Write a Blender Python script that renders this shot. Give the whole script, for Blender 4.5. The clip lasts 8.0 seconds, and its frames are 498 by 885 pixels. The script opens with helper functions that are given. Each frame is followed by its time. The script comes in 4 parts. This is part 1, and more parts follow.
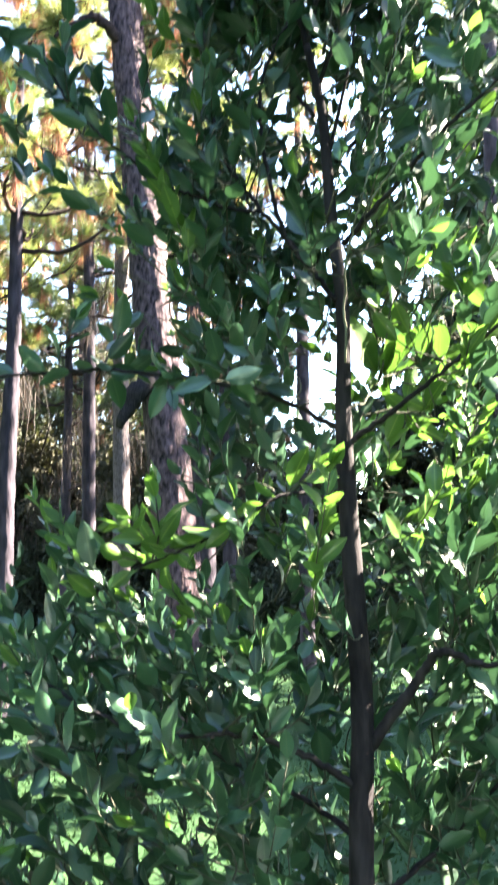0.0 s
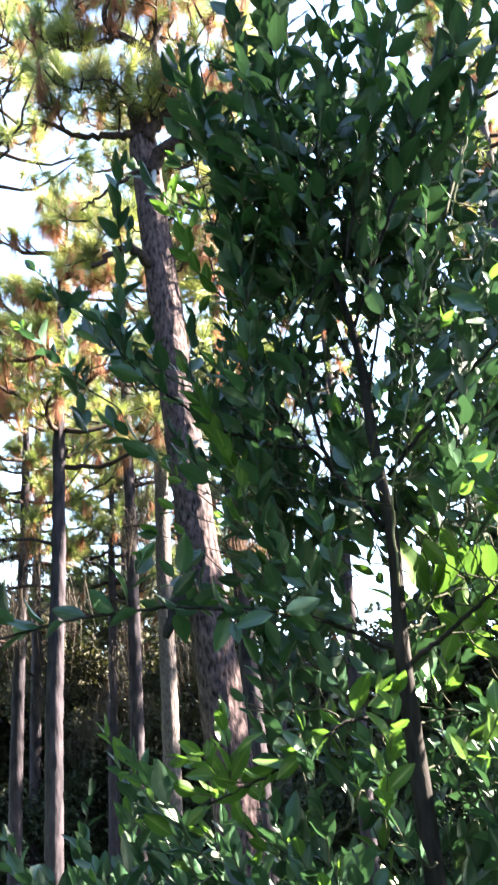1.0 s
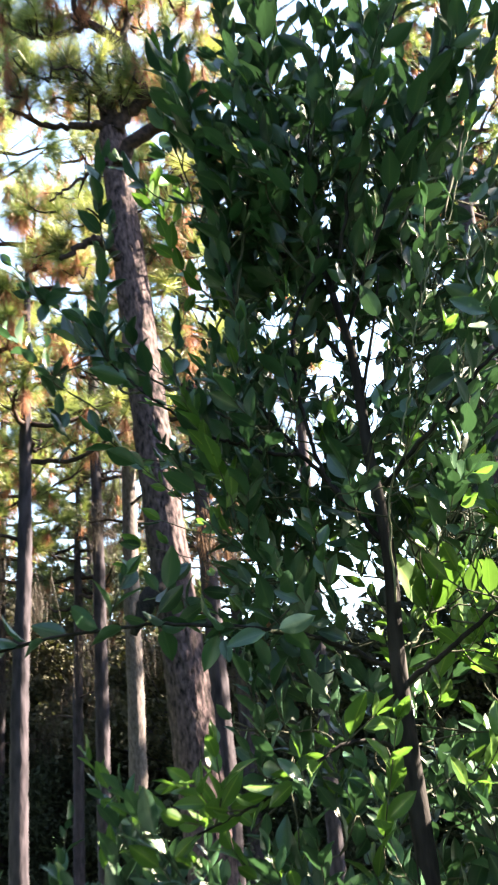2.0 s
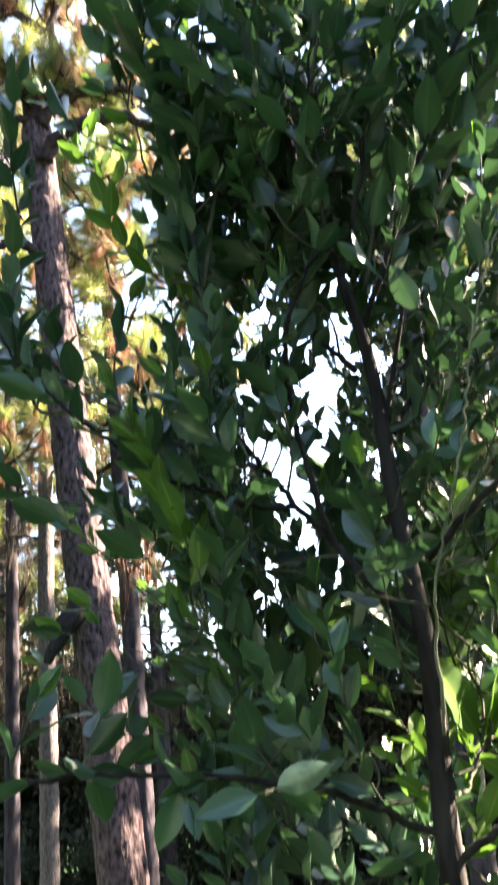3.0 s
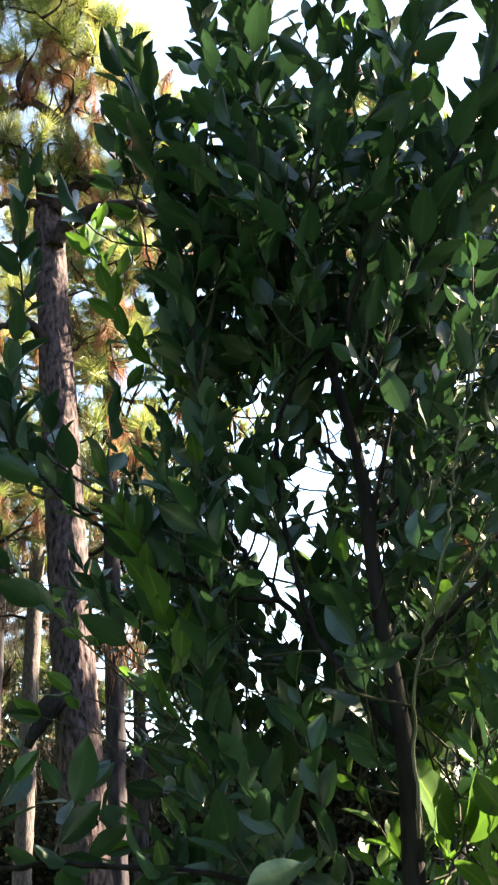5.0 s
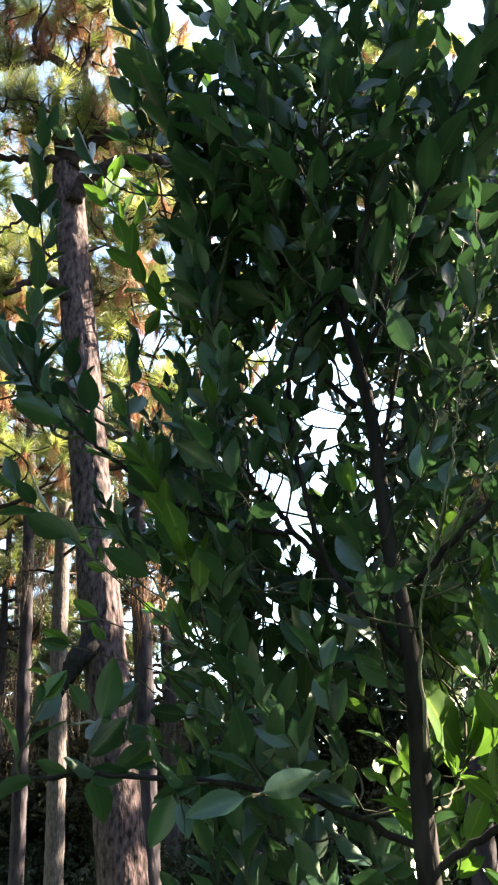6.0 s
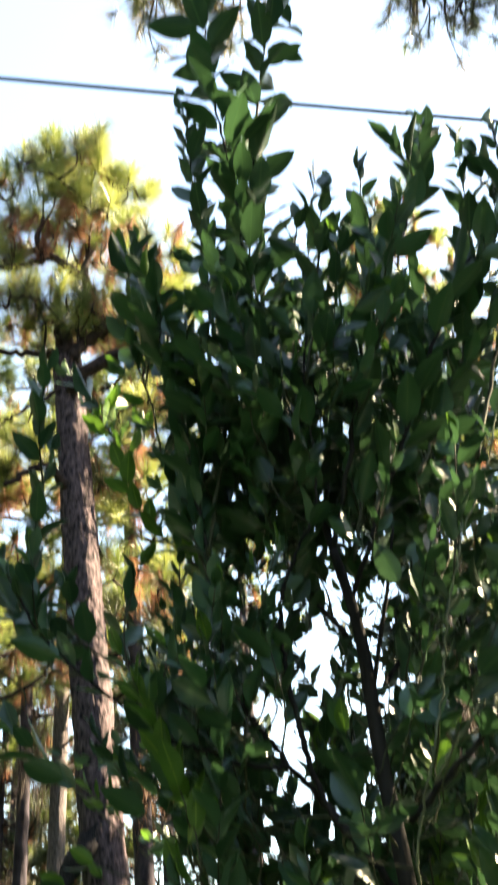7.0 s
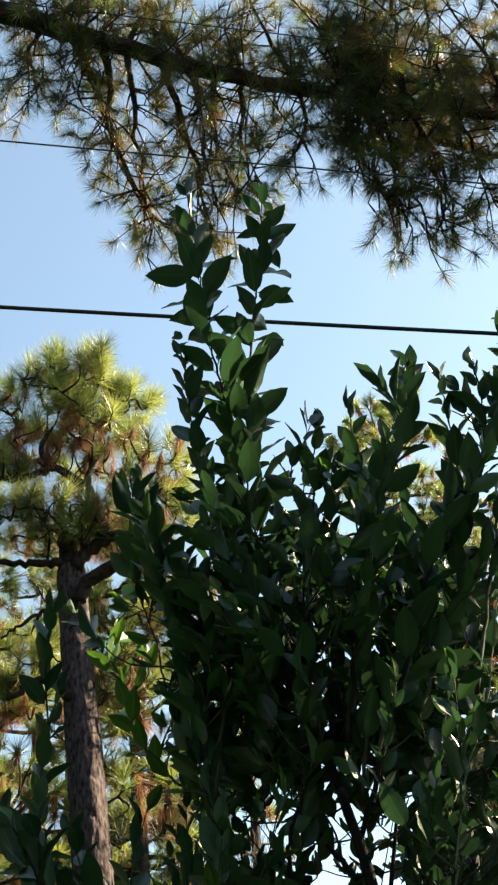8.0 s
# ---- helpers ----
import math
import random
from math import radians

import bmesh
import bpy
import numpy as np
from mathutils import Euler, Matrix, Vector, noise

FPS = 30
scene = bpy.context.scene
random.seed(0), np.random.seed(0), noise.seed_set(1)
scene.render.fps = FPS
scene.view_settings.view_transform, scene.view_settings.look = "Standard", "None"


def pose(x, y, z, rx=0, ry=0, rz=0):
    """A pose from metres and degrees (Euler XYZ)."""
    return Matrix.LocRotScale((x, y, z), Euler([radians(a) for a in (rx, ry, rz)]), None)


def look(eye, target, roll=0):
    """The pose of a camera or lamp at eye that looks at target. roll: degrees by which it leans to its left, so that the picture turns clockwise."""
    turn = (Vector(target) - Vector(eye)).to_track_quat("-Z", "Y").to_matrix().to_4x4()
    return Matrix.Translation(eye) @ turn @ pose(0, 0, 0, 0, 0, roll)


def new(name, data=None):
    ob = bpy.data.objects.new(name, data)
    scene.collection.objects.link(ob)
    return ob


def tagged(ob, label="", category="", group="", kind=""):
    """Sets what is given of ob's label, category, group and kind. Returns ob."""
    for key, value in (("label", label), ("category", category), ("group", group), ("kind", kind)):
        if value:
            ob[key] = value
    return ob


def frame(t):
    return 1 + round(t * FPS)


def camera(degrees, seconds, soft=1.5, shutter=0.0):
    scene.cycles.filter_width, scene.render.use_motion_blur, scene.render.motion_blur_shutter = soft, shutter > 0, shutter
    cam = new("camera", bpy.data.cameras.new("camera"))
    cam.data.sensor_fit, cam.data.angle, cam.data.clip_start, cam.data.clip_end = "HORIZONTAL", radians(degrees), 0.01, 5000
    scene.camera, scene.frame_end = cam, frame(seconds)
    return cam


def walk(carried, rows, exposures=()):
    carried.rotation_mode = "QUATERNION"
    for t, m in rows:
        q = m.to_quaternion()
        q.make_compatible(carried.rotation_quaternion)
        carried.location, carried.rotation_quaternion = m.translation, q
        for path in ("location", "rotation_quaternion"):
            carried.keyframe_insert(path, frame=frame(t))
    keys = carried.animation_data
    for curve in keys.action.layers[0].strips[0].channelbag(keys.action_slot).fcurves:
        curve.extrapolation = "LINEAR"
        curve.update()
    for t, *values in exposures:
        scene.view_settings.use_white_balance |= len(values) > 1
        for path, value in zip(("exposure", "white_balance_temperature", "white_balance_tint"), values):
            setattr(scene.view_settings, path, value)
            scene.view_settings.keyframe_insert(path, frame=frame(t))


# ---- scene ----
# ---- camera ----
cam = camera(25.49, 8.0, soft=2.2, shutter=0.35)
PATH = [
    (0.0, 0.0390, 0.1624, 1.5053, 97.907, 1.089, 2.239),
    (0.5, 0.0302, 0.1039, 1.5263, 103.417, 2.900, 2.339),
    (1.0, 0.0167, 0.0514, 1.5440, 108.278, 3.746, 4.948),
    (1.5, 0.0000, 0.0000, 1.5500, 109.186, 3.795, 5.533),
    (1.7, -0.0026, -0.0012, 1.5496, 108.798, 3.744, 4.941),
    (2.8, -0.1219, 0.7290, 1.8392, 105.949, 4.554, -1.218),
    (3.0, -0.1173, 0.7259, 1.8409, 108.197, 4.207, -1.197),
    (3.5, -0.1041, 0.7045, 1.8444, 112.888, 3.282, -1.118),
    (4.0, -0.1029, 0.6980, 1.8446, 114.905, 2.196, -1.704),
    (4.5, -0.1095, 0.7011, 1.8430, 114.443, 1.743, -2.170),
    (5.0, -0.1091, 0.7009, 1.8382, 112.704, 1.890, -2.251),
    (5.2, -0.1073, 0.7061, 1.8357, 111.901, 2.033, -2.134),
    (6.3, -0.0877, 0.6332, 1.7856, 110.333, 2.173, -0.599),
    (6.5, -0.0802, 0.6396, 1.8006, 111.544, 2.224, -0.729),
    (7.0, -0.0858, 0.5654, 1.8443, 119.608, 3.288, -0.324),
    (7.5, -0.0788, 0.4920, 1.8636, 127.478, 4.276, 0.969),
    (8.0, -0.0783, 0.4792, 1.8645, 129.957, 4.628, 0.810),
]
EXPOSURES = [(0.0, 4.9, 6900, 14), (0.5, 4.85, 6900, 14), (1.0, 4.4, 7100, 12), (1.5, 4.0, 7400, 10), (3.0, 4.45, 7900, 17), (3.5, 4.1, 8000, 12), (4.0, 3.83, 8200, 10), (5.0, 3.77, 8200, 10), (6.5, 3.95, 8050, 10), (7.0, 3.7, 9000, 9), (7.5, 3.3, 9700, 9), (8.0, 2.6, 9000, 1)]
walk(cam, [(t, pose(x, y, z, rx, ry, rz)) for t, x, y, z, rx, ry, rz in PATH], EXPOSURES)

# ---- daylight ----
SUN_AZ, SUN_EL = radians(72), radians(40)
world = bpy.data.worlds.new("sky")
scene.world = world
world.use_nodes = True
wn = world.node_tree
sky = wn.nodes.new("ShaderNodeTexSky")
sky.sky_type = "NISHITA"
sky.sun_disc = False
sky.sun_elevation, sky.sun_rotation = SUN_EL, SUN_AZ
sky.air_density, sky.dust_density, sky.ozone_density = 1.0, 0.4, 2.6
wn.links.new(sky.outputs[0], wn.nodes["Background"].inputs[0])
wn.nodes["Background"].inputs[1].default_value = 0.07
sun = new("sun", bpy.data.lights.new("sun", "SUN"))
sun.data.energy, sun.data.angle, sun.data.color = 5.0, radians(0.53), (1.0, 0.92, 0.8)
to_sun = Vector((math.sin(SUN_AZ) * math.cos(SUN_EL), math.cos(SUN_AZ) * math.cos(SUN_EL), math.sin(SUN_EL)))
sun.matrix_world = look(to_sun * 50, (0, 0, 0))

rng = np.random.default_rng(7)


# ---- materials ----
def material(name):
    m = bpy.data.materials.new(name)
    m.use_nodes = True
    n = m.node_tree.nodes
    return m, n, m.node_tree.links, n["Principled BSDF"], n["Material Output"]


def mixed(n, l, a, b, fac):
    """A colour between a and b."""
    x = n.new("ShaderNodeMix")
    x.data_type = "RGBA"
    x.inputs["A"].default_value, x.inputs["B"].default_value = (*a, 1), (*b, 1)
    l.new(fac, x.inputs["Factor"])
    return x.outputs["Result"]


def over(n, l, a, b, fac):
    """Blends the colour socket a into the colour b."""
    x = n.new("ShaderNodeMix")
    x.data_type = "RGBA"
    l.new(a, x.inputs["A"])
    x.inputs["B"].default_value = (*b, 1)
    l.new(fac, x.inputs["Factor"])
    return x.outputs["Result"]


def grain(n, l, scale, detail=4, stretch=(1, 1, 1)):
    tc, mp, tx = n.new("ShaderNodeTexCoord"), n.new("ShaderNodeMapping"), n.new("ShaderNodeTexNoise")
    mp.inputs["Scale"].default_value = stretch
    tx.inputs["Scale"].default_value, tx.inputs["Detail"].default_value = scale, detail
    l.new(tc.outputs["Object"], mp.inputs["Vector"])
    l.new(mp.outputs["Vector"], tx.inputs["Vector"])
    return tx.outputs["Fac"]


def ramp(n, l, fac, lo, hi):
    r = n.new("ShaderNodeMapRange")
    r.inputs["From Min"].default_value, r.inputs["From Max"].default_value = lo, hi
    l.new(fac, r.inputs["Value"])
    return r.outputs["Result"]


def chance(n, l):
    """A number that differs from piece to piece, for single objects and for joined ones."""
    a, b, c, f = n.new("ShaderNodeObjectInfo"), n.new("ShaderNodeNewGeometry"), n.new("ShaderNodeMath"), n.new("ShaderNodeMath")
    c.operation, f.operation = "ADD", "FRACT"
    l.new(a.outputs["Random"], c.inputs[0])
    l.new(b.outputs["Random Per Island"], c.inputs[1])
    l.new(c.outputs[0], f.inputs[0])
    return f.outputs[0]


def relief(n, l, p, fac, strength, distance):
    b = n.new("ShaderNodeBump")
    b.inputs["Strength"].default_value, b.inputs["Distance"].default_value = strength, distance
    l.new(fac, b.inputs["Height"])
    l.new(b.outputs["Normal"], p.inputs["Normal"])


def leaf_material(name, dark, light, glow, rough, through_light, spot=None, vein=0.0, rib=None):
    """A thin leaf: gloss above, light passing through from behind."""
    m, n, l, p, out = material(name)
    c = mixed(n, l, dark, light, chance(n, l))
    c = over(n, l, c, tuple(0.5 * (x + y) for x, y in zip(dark, glow)), ramp(n, l, grain(n, l, 14), 0.52, 0.8))
    if spot:
        c = over(n, l, c, spot, ramp(n, l, grain(n, l, 60, 2), 0.68, 0.8))
    if rib:
        at, pw = n.new("ShaderNodeAttribute"), n.new("ShaderNodeMath")
        at.attribute_name, pw.operation, pw.inputs[1].default_value = "rib", "POWER", 7.0
        l.new(at.outputs["Fac"], pw.inputs[0])
        c = over(n, l, c, rib, pw.outputs[0])
    l.new(c, p.inputs["Base Color"])
    p.inputs["Roughness"].default_value = rough
    p.inputs["Specular IOR Level"].default_value = 0.45
    if vein:
        relief(n, l, p, grain(n, l, 160, 3), 0.25, vein)
    tr, mx = n.new("ShaderNodeBsdfTranslucent"), n.new("ShaderNodeMixShader")
    tc = mixed(n, l, glow, tuple(0.7 * g for g in glow), chance(n, l))
    l.new(tc, tr.inputs["Color"])
    mx.inputs[0].default_value = through_light
    l.new(p.outputs[0], mx.inputs[1])
    l.new(tr.outputs[0], mx.inputs[2])
    l.new(mx.outputs[0], out.inputs["Surface"])
    return m


def bark_material(name, low, high, scale, stretch, bump=0.02, pale=None):
    m, n, l, p, out = material(name)
    f = grain(n, l, scale, 8, stretch)
    c = mixed(n, l, low, high, ramp(n, l, f, 0.32, 0.68))
    if pale:
        c = over(n, l, c, pale, ramp(n, l, grain(n, l, scale * 0.25, 3, stretch), 0.5, 0.74))
    l.new(c, p.inputs["Base Color"])
    p.inputs["Roughness"].default_value = 0.9
    p.inputs["Specular IOR Level"].default_value = 0.2
    relief(n, l, p, f, 0.9, bump)
    return m


LEAF = leaf_material("citrus_leaf", (0.009, 0.029, 0.017), (0.044, 0.114, 0.06), (0.052, 0.135, 0.052), 0.38, 0.15, (0.06, 0.085, 0.045), 0.0015, (0.06, 0.11, 0.055))
# for young growth and for leaves in sun; the sunlight is in the colour
YOUNG_SUNLIT = leaf_material("young_sunlit_citrus_leaf", (0.035, 0.085, 0.02), (0.065, 0.14, 0.03), (0.125, 0.28, 0.04), 0.36, 0.31, None, 0.0015, (0.2, 0.3, 0.06))
TWIG = bark_material("citrus_twig", (0.018, 0.022, 0.014), (0.09, 0.09, 0.065), 60, (1, 1, 0.25), 0.002)
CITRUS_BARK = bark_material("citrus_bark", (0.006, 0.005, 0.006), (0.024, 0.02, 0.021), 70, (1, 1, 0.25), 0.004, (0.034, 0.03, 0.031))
PINE_BARK = bark_material("pine_bark", (0.006, 0.004, 0.005), (0.11, 0.074, 0.08), 26, (1, 1, 0.4), 0.025)
# pale colour stands in for light along the edge of dark shoots
RIM_LIT_TWIG = bark_material("rim_lit_citrus_twig", (0.09, 0.1, 0.065), (0.24, 0.24, 0.18), 60, (1, 1, 0.25), 0.002)
# darkened so that the overhead limb reads as backlit
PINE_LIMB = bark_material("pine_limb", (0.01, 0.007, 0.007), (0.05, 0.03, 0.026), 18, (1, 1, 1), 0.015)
GREY_BARK = bark_material("grey_bark", (0.013, 0.0105, 0.0155), (0.052, 0.042, 0.053), 14, (1, 1, 0.3), 0.02)
# lighter copy of the grey bark, with strong sun put into its colour
SUNLIT_BARK = bark_material("sunlit_pine_bark", (0.05, 0.04, 0.043), (0.15, 0.125, 0.126), 44, (1, 1, 0.3), 0.02)
BRIGHT_NEEDLE = leaf_material("bright_pine_needle", (0.19, 0.24, 0.06), (0.32, 0.36, 0.13), (0.46, 0.5, 0.15), 0.4, 0.3)
NEEDLE = leaf_material("pine_needle", (0.065, 0.105, 0.032), (0.13, 0.175, 0.05), (0.25, 0.32, 0.08), 0.45, 0.3)
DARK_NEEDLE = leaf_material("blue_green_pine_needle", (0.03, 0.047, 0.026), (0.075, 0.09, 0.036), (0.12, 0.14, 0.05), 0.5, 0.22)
DEAD = leaf_material("dead_pine_needle", (0.2, 0.073, 0.04), (0.36, 0.155, 0.09), (0.38, 0.16, 0.08), 0.7, 0.3)
MOSS = leaf_material("hanging_moss", (0.035, 0.028, 0.025), (0.085, 0.068, 0.058), (0.09, 0.068, 0.055), 0.9, 0.25)
RUST_MOSS = leaf_material("rusty_strands", (0.1, 0.05, 0.03), (0.2, 0.125, 0.085), (0.2, 0.11, 0.06), 0.85, 0.25)
# leaf colour darkened to stand in for the shade inside the wood
SHADED_BROAD = leaf_material("shaded_broad_leaf", (0.007, 0.014, 0.007), (0.019, 0.029, 0.011), (0.03, 0.045, 0.012), 0.85, 0.1)
# sunlight on part of the overhead tufts, put into a tan colour
SUNLIT_TAN_NEEDLE = leaf_material("sunlit_tan_pine_needle", (0.075, 0.062, 0.024), (0.16, 0.125, 0.045), (0.26, 0.2, 0.06), 0.5, 0.3)
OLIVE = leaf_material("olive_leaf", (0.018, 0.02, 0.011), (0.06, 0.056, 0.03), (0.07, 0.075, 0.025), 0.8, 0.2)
GRASS = leaf_material("grass_blade", (0.012, 0.034, 0.011), (0.024, 0.052, 0.016), (0.03, 0.065, 0.018), 0.7, 0.2)
GRASS.node_tree.nodes["Principled BSDF"].inputs["Specular IOR Level"].default_value = 0.1
WIRE, _n, _l, _p, _o = material("black_cable")
_p.inputs["Roughness"].default_value = 0.6
_l.new(mixed(_n, _l, (0.012, 0.012, 0.014), (0.03, 0.03, 0.033), grain(_n, _l, 3)), _p.inputs["Base Color"])
LAWN, _n, _l, _p, _o = material("lawn")
_c = mixed(_n, _l, (0.012, 0.038, 0.013), (0.021, 0.052, 0.017), ramp(_n, _l, grain(_n, _l, 0.6, 6), 0.3, 0.7))
_c = over(_n, _l, _c, (0.034, 0.044, 0.02), ramp(_n, _l, grain(_n, _l, 2.5, 5), 0.6, 0.8))
_l.new(_c, _p.inputs["Base Color"])
_p.inputs["Roughness"].default_value = 0.95
_p.inputs["Specular IOR Level"].default_value = 0.1
relief(_n, _l, _p, grain(_n, _l, 40, 4), 0.8, 0.03)


# ---- geometry helpers ----
class Geo:
    """Vertices and faces that become one mesh."""

    def __init__(self):
        self.v, self.f, self.count, self.plain = [], [], 0, True

    def add(self, v, f):
        self.v.append(np.asarray(v, float))
        self.plain = False
        self.f.extend([tuple(i + self.count for i in face) for face in f])
        self.count += len(v)

    def add_tris(self, v):
        self.v.append(v)
        self.count += len(v)

    def mesh(self, name, mat, origin=(0, 0, 0), smooth=True):
        me = bpy.data.meshes.new(name)
        v = np.concatenate(self.v) - np.array(origin)
        if self.plain:
            n = len(v)
            me.vertices.add(n)
            me.vertices.foreach_set("co", v.astype(np.float32).ravel())
            me.loops.add(n)
            me.loops.foreach_set("vertex_index", np.arange(n, dtype=np.int32))
            me.polygons.add(n // 3)
            me.polygons.foreach_set("loop_start", np.arange(0, n, 3, dtype=np.int32))
        else:
            me.from_pydata(v.tolist(), [], self.f)
        me.materials.append(mat)
        if smooth:
            me.polygons.foreach_set("use_smooth", [True] * len(me.polygons))
        me.update()
        return me


class Mixed:
    """Hands each tuft to one of several meshes."""

    def __init__(self, n, shares):
        self.geos, self.shares = [Geo() for _ in range(n)], shares

    def add_tris(self, v):
        self.geos[rng.choice(len(self.geos), p=self.shares)].add_tris(v)


def thing(name, base, label, category, group="", kind=""):
    ob = new(name)
    ob.empty_display_size = 0.1
    ob.location = base
    return tagged(ob, label, category, group, kind)


def part(name, geo, mat, parent, label="", kind="", smooth=True):
    origin = Vector((0, 0, 0))
    up = parent
    while up:
        origin, up = origin + up.location, up.parent
    ob = new(name, geo.mesh(name, mat, origin, smooth))
    ob.parent = parent
    return tagged(ob, label, "", "", kind)


def unit(v):
    v = np.asarray(v, float)
    return v / (np.linalg.norm(v) + 1e-9)


def curve(points, n):
    """A smooth line of n places through the points."""
    p = np.asarray(points, float)
    if len(p) == 2:
        return p[0] + (p[1] - p[0]) * np.linspace(0, 1, n)[:, None]
    q = np.vstack([2 * p[0] - p[1], p, 2 * p[-1] - p[-2]])
    s = np.linspace(0, len(p) - 1 - 1e-6, n)
    i, u = s.astype(int), (s % 1)[:, None]
    a, b, c, d = q[i], q[i + 1], q[i + 2], q[i + 3]
    return 0.5 * (2 * b + (c - a) * u + (2 * a - 5 * b + 4 * c - d) * u**2 + (3 * b - a - 3 * c + d) * u**3)


def tube(geo, path, radii, sides=6, rough=0.0):
    path = np.asarray(path, float)
    n = len(path)
    t = np.gradient(path, axis=0)
    t /= np.linalg.norm(t, axis=1)[:, None] + 1e-9
    ref = np.array((0.3, 1, 0.2)) if abs(t[0][1]) < 0.8 else np.array((1, 0.2, 0.1))
    a = np.cross(t, ref)
    a /= np.linalg.norm(a, axis=1)[:, None] + 1e-9
    b = np.cross(t, a)
    r = np.interp(np.linspace(0, 1, n), np.linspace(0, 1, len(radii)), radii)
    ang = np.arange(sides) * 2 * math.pi / sides
    rr = r[:, None] * (1 + rough * rng.uniform(-1, 1, (n, sides)))
    v = path[:, None] + rr[..., None] * (np.cos(ang)[None, :, None] * a[:, None] + np.sin(ang)[None, :, None] * b[:, None])
    f = [(i * sides + j, i * sides + (j + 1) % sides, (i + 1) * sides + (j + 1) % sides, (i + 1) * sides + j) for i in range(n - 1) for j in range(sides)]
    f += [tuple(range(sides - 1, -1, -1)), tuple((n - 1) * sides + j for j in range(sides))]
    geo.add(v.reshape(-1, 3), f)


def needles(geo, at, way, count, length, width, spread=0.9, droop=0.15, along=0.12):
    """A tuft of needles at a twig's end."""
    d = unit(way)[None] * 0.75 + rng.normal(0, spread * 0.6, (count, 3))
    d /= np.linalg.norm(d, axis=1)[:, None]
    base = np.asarray(at)[None] - unit(way)[None] * rng.uniform(0, along, (count, 1))
    tip = base + d * length * rng.uniform(0.7, 1.1, (count, 1))
    tip[:, 2] -= droop * length * rng.uniform(0.3, 1, count)
    w = np.cross(d, rng.normal(0, 1, (count, 3)))
    w *= width / 2 / (np.linalg.norm(w, axis=1)[:, None] + 1e-9)
    geo.add_tris(np.stack([base - w, base + w, tip], 1).reshape(-1, 3))


def brush(geo, at, way, count, length, width):
    """A round bottle-brush of needles at the end of a twig."""
    w = unit(way)
    side = np.cross(rng.normal(0, 1, (count, 3)), w)
    side /= np.linalg.norm(side, axis=1)[:, None] + 1e-9
    u = rng.random((count, 1))
    a = 0.15 + 1.45 * (1 - u) ** 0.8 + rng.normal(0, 0.12, (count, 1))
    d = w * np.cos(a) + side * np.sin(a)
    base = np.asarray(at) + w * (u - 0.75) * 0.55 * length
    tip = base + d * length * rng.uniform(0.75, 1.08, (count, 1))
    tip[:, 2] -= 0.16 * length * rng.random(count)
    x = np.cross(d, rng.normal(0, 1, (count, 3)))
    x *= width / 2 / (np.linalg.norm(x, axis=1)[:, None] + 1e-9)
    geo.add_tris(np.stack([base - x, base + x, tip], 1).reshape(-1, 3))


# ---- ground ----
def build_ground():
    g = Geo()
    xs = np.concatenate([[-600, -200, -80, -45], np.arange(-30, 31, 1.0), [45, 80, 200, 600]])
    ys = np.concatenate([[-600, -150, -50, -20], np.arange(-8, 46, 1.0), [60, 90, 200, 600]])
    v = [(x, y, 0.05 * noise.noise((x * 0.15, y * 0.15, 3)) + 0.015 * noise.noise((x * 0.9, y * 0.9, 7)) if abs(x) < 40 and abs(y) < 60 else 0) for y in ys for x in xs]
    n = len(xs)
    g.add(v, [(j * n + i, j * n + i + 1, (j + 1) * n + i + 1, (j + 1) * n + i) for j in range(len(ys) - 1) for i in range(n - 1)])
    ob = new("ground", g.mesh("ground", LAWN))
    tagged(ob, "mown green lawn with thin sandy patches", "lawn", "", "structure")
    h = Geo()
    m = 26000
    y = 3.5 + 22 * rng.random(m) ** 1.6
    x = (rng.random(m) - 0.58) * (1.5 + 0.6 * y)
    base = np.stack([x, y, np.zeros(m)], 1)
    lean = rng.normal(0, 0.03, (m, 3))
    lean[:, 2] = rng.uniform(0.02, 0.055, m)
    w = np.stack([rng.normal(0, 1, m), rng.normal(0, 1, m), np.zeros(m)], 1)
    w *= (0.004 + 0.0008 * y)[:, None] / np.linalg.norm(w, axis=1)[:, None]
    h.add_tris(np.stack([base - w, base + w, base + lean], 1).reshape(-1, 3))
    grass = new("grass", h.mesh("grass", GRASS, smooth=False))
    tagged(grass, "short green grass blades of the mown lawn", "grass", "", "stuff")


build_ground()


# ---- pines ----
def bark_trunk(geo, path, radii, sides, rings, depth):
    """A trunk whose bark stands in upright plates with furrows between them."""
    p = curve(path, rings)
    r = np.interp(np.linspace(0, 1, rings), np.linspace(0, 1, len(radii)), radii)
    length = np.concatenate([[0], np.cumsum(np.linalg.norm(np.diff(p, axis=0), axis=1))])
    v = []
    for i in range(rings):
        for j in range(sides):
            a = 2 * math.pi * j / sides
            s = Vector((math.cos(a) * r[i] * 9, math.sin(a) * r[i] * 9, length[i] * 2.6))
            d = noise.voronoi(s + Vector((0.4 * noise.noise(s * 1.7), 0, 0.5 * noise.noise(s * 1.3 + Vector((5, 0, 0))))))[0]
            h = min(1.0, (d[1] - d[0]) * 2.2)
            rr = r[i] * (1 + 0.04 * noise.noise(s * 0.2)) + depth * (h - 0.5) + 0.3 * depth * noise.noise(s * 3)
            v.append((p[i][0] + rr * math.cos(a), p[i][1] + rr * math.sin(a), p[i][2]))
    f = [(i * sides + j, i * sides + (j + 1) % sides, (i + 1) * sides + (j + 1) % sides, (i + 1) * sides + j) for i in range(rings - 1) for j in range(sides)]
    f.append(tuple((rings - 1) * sides + j for j in range(sides)))
    geo.add(v, f)


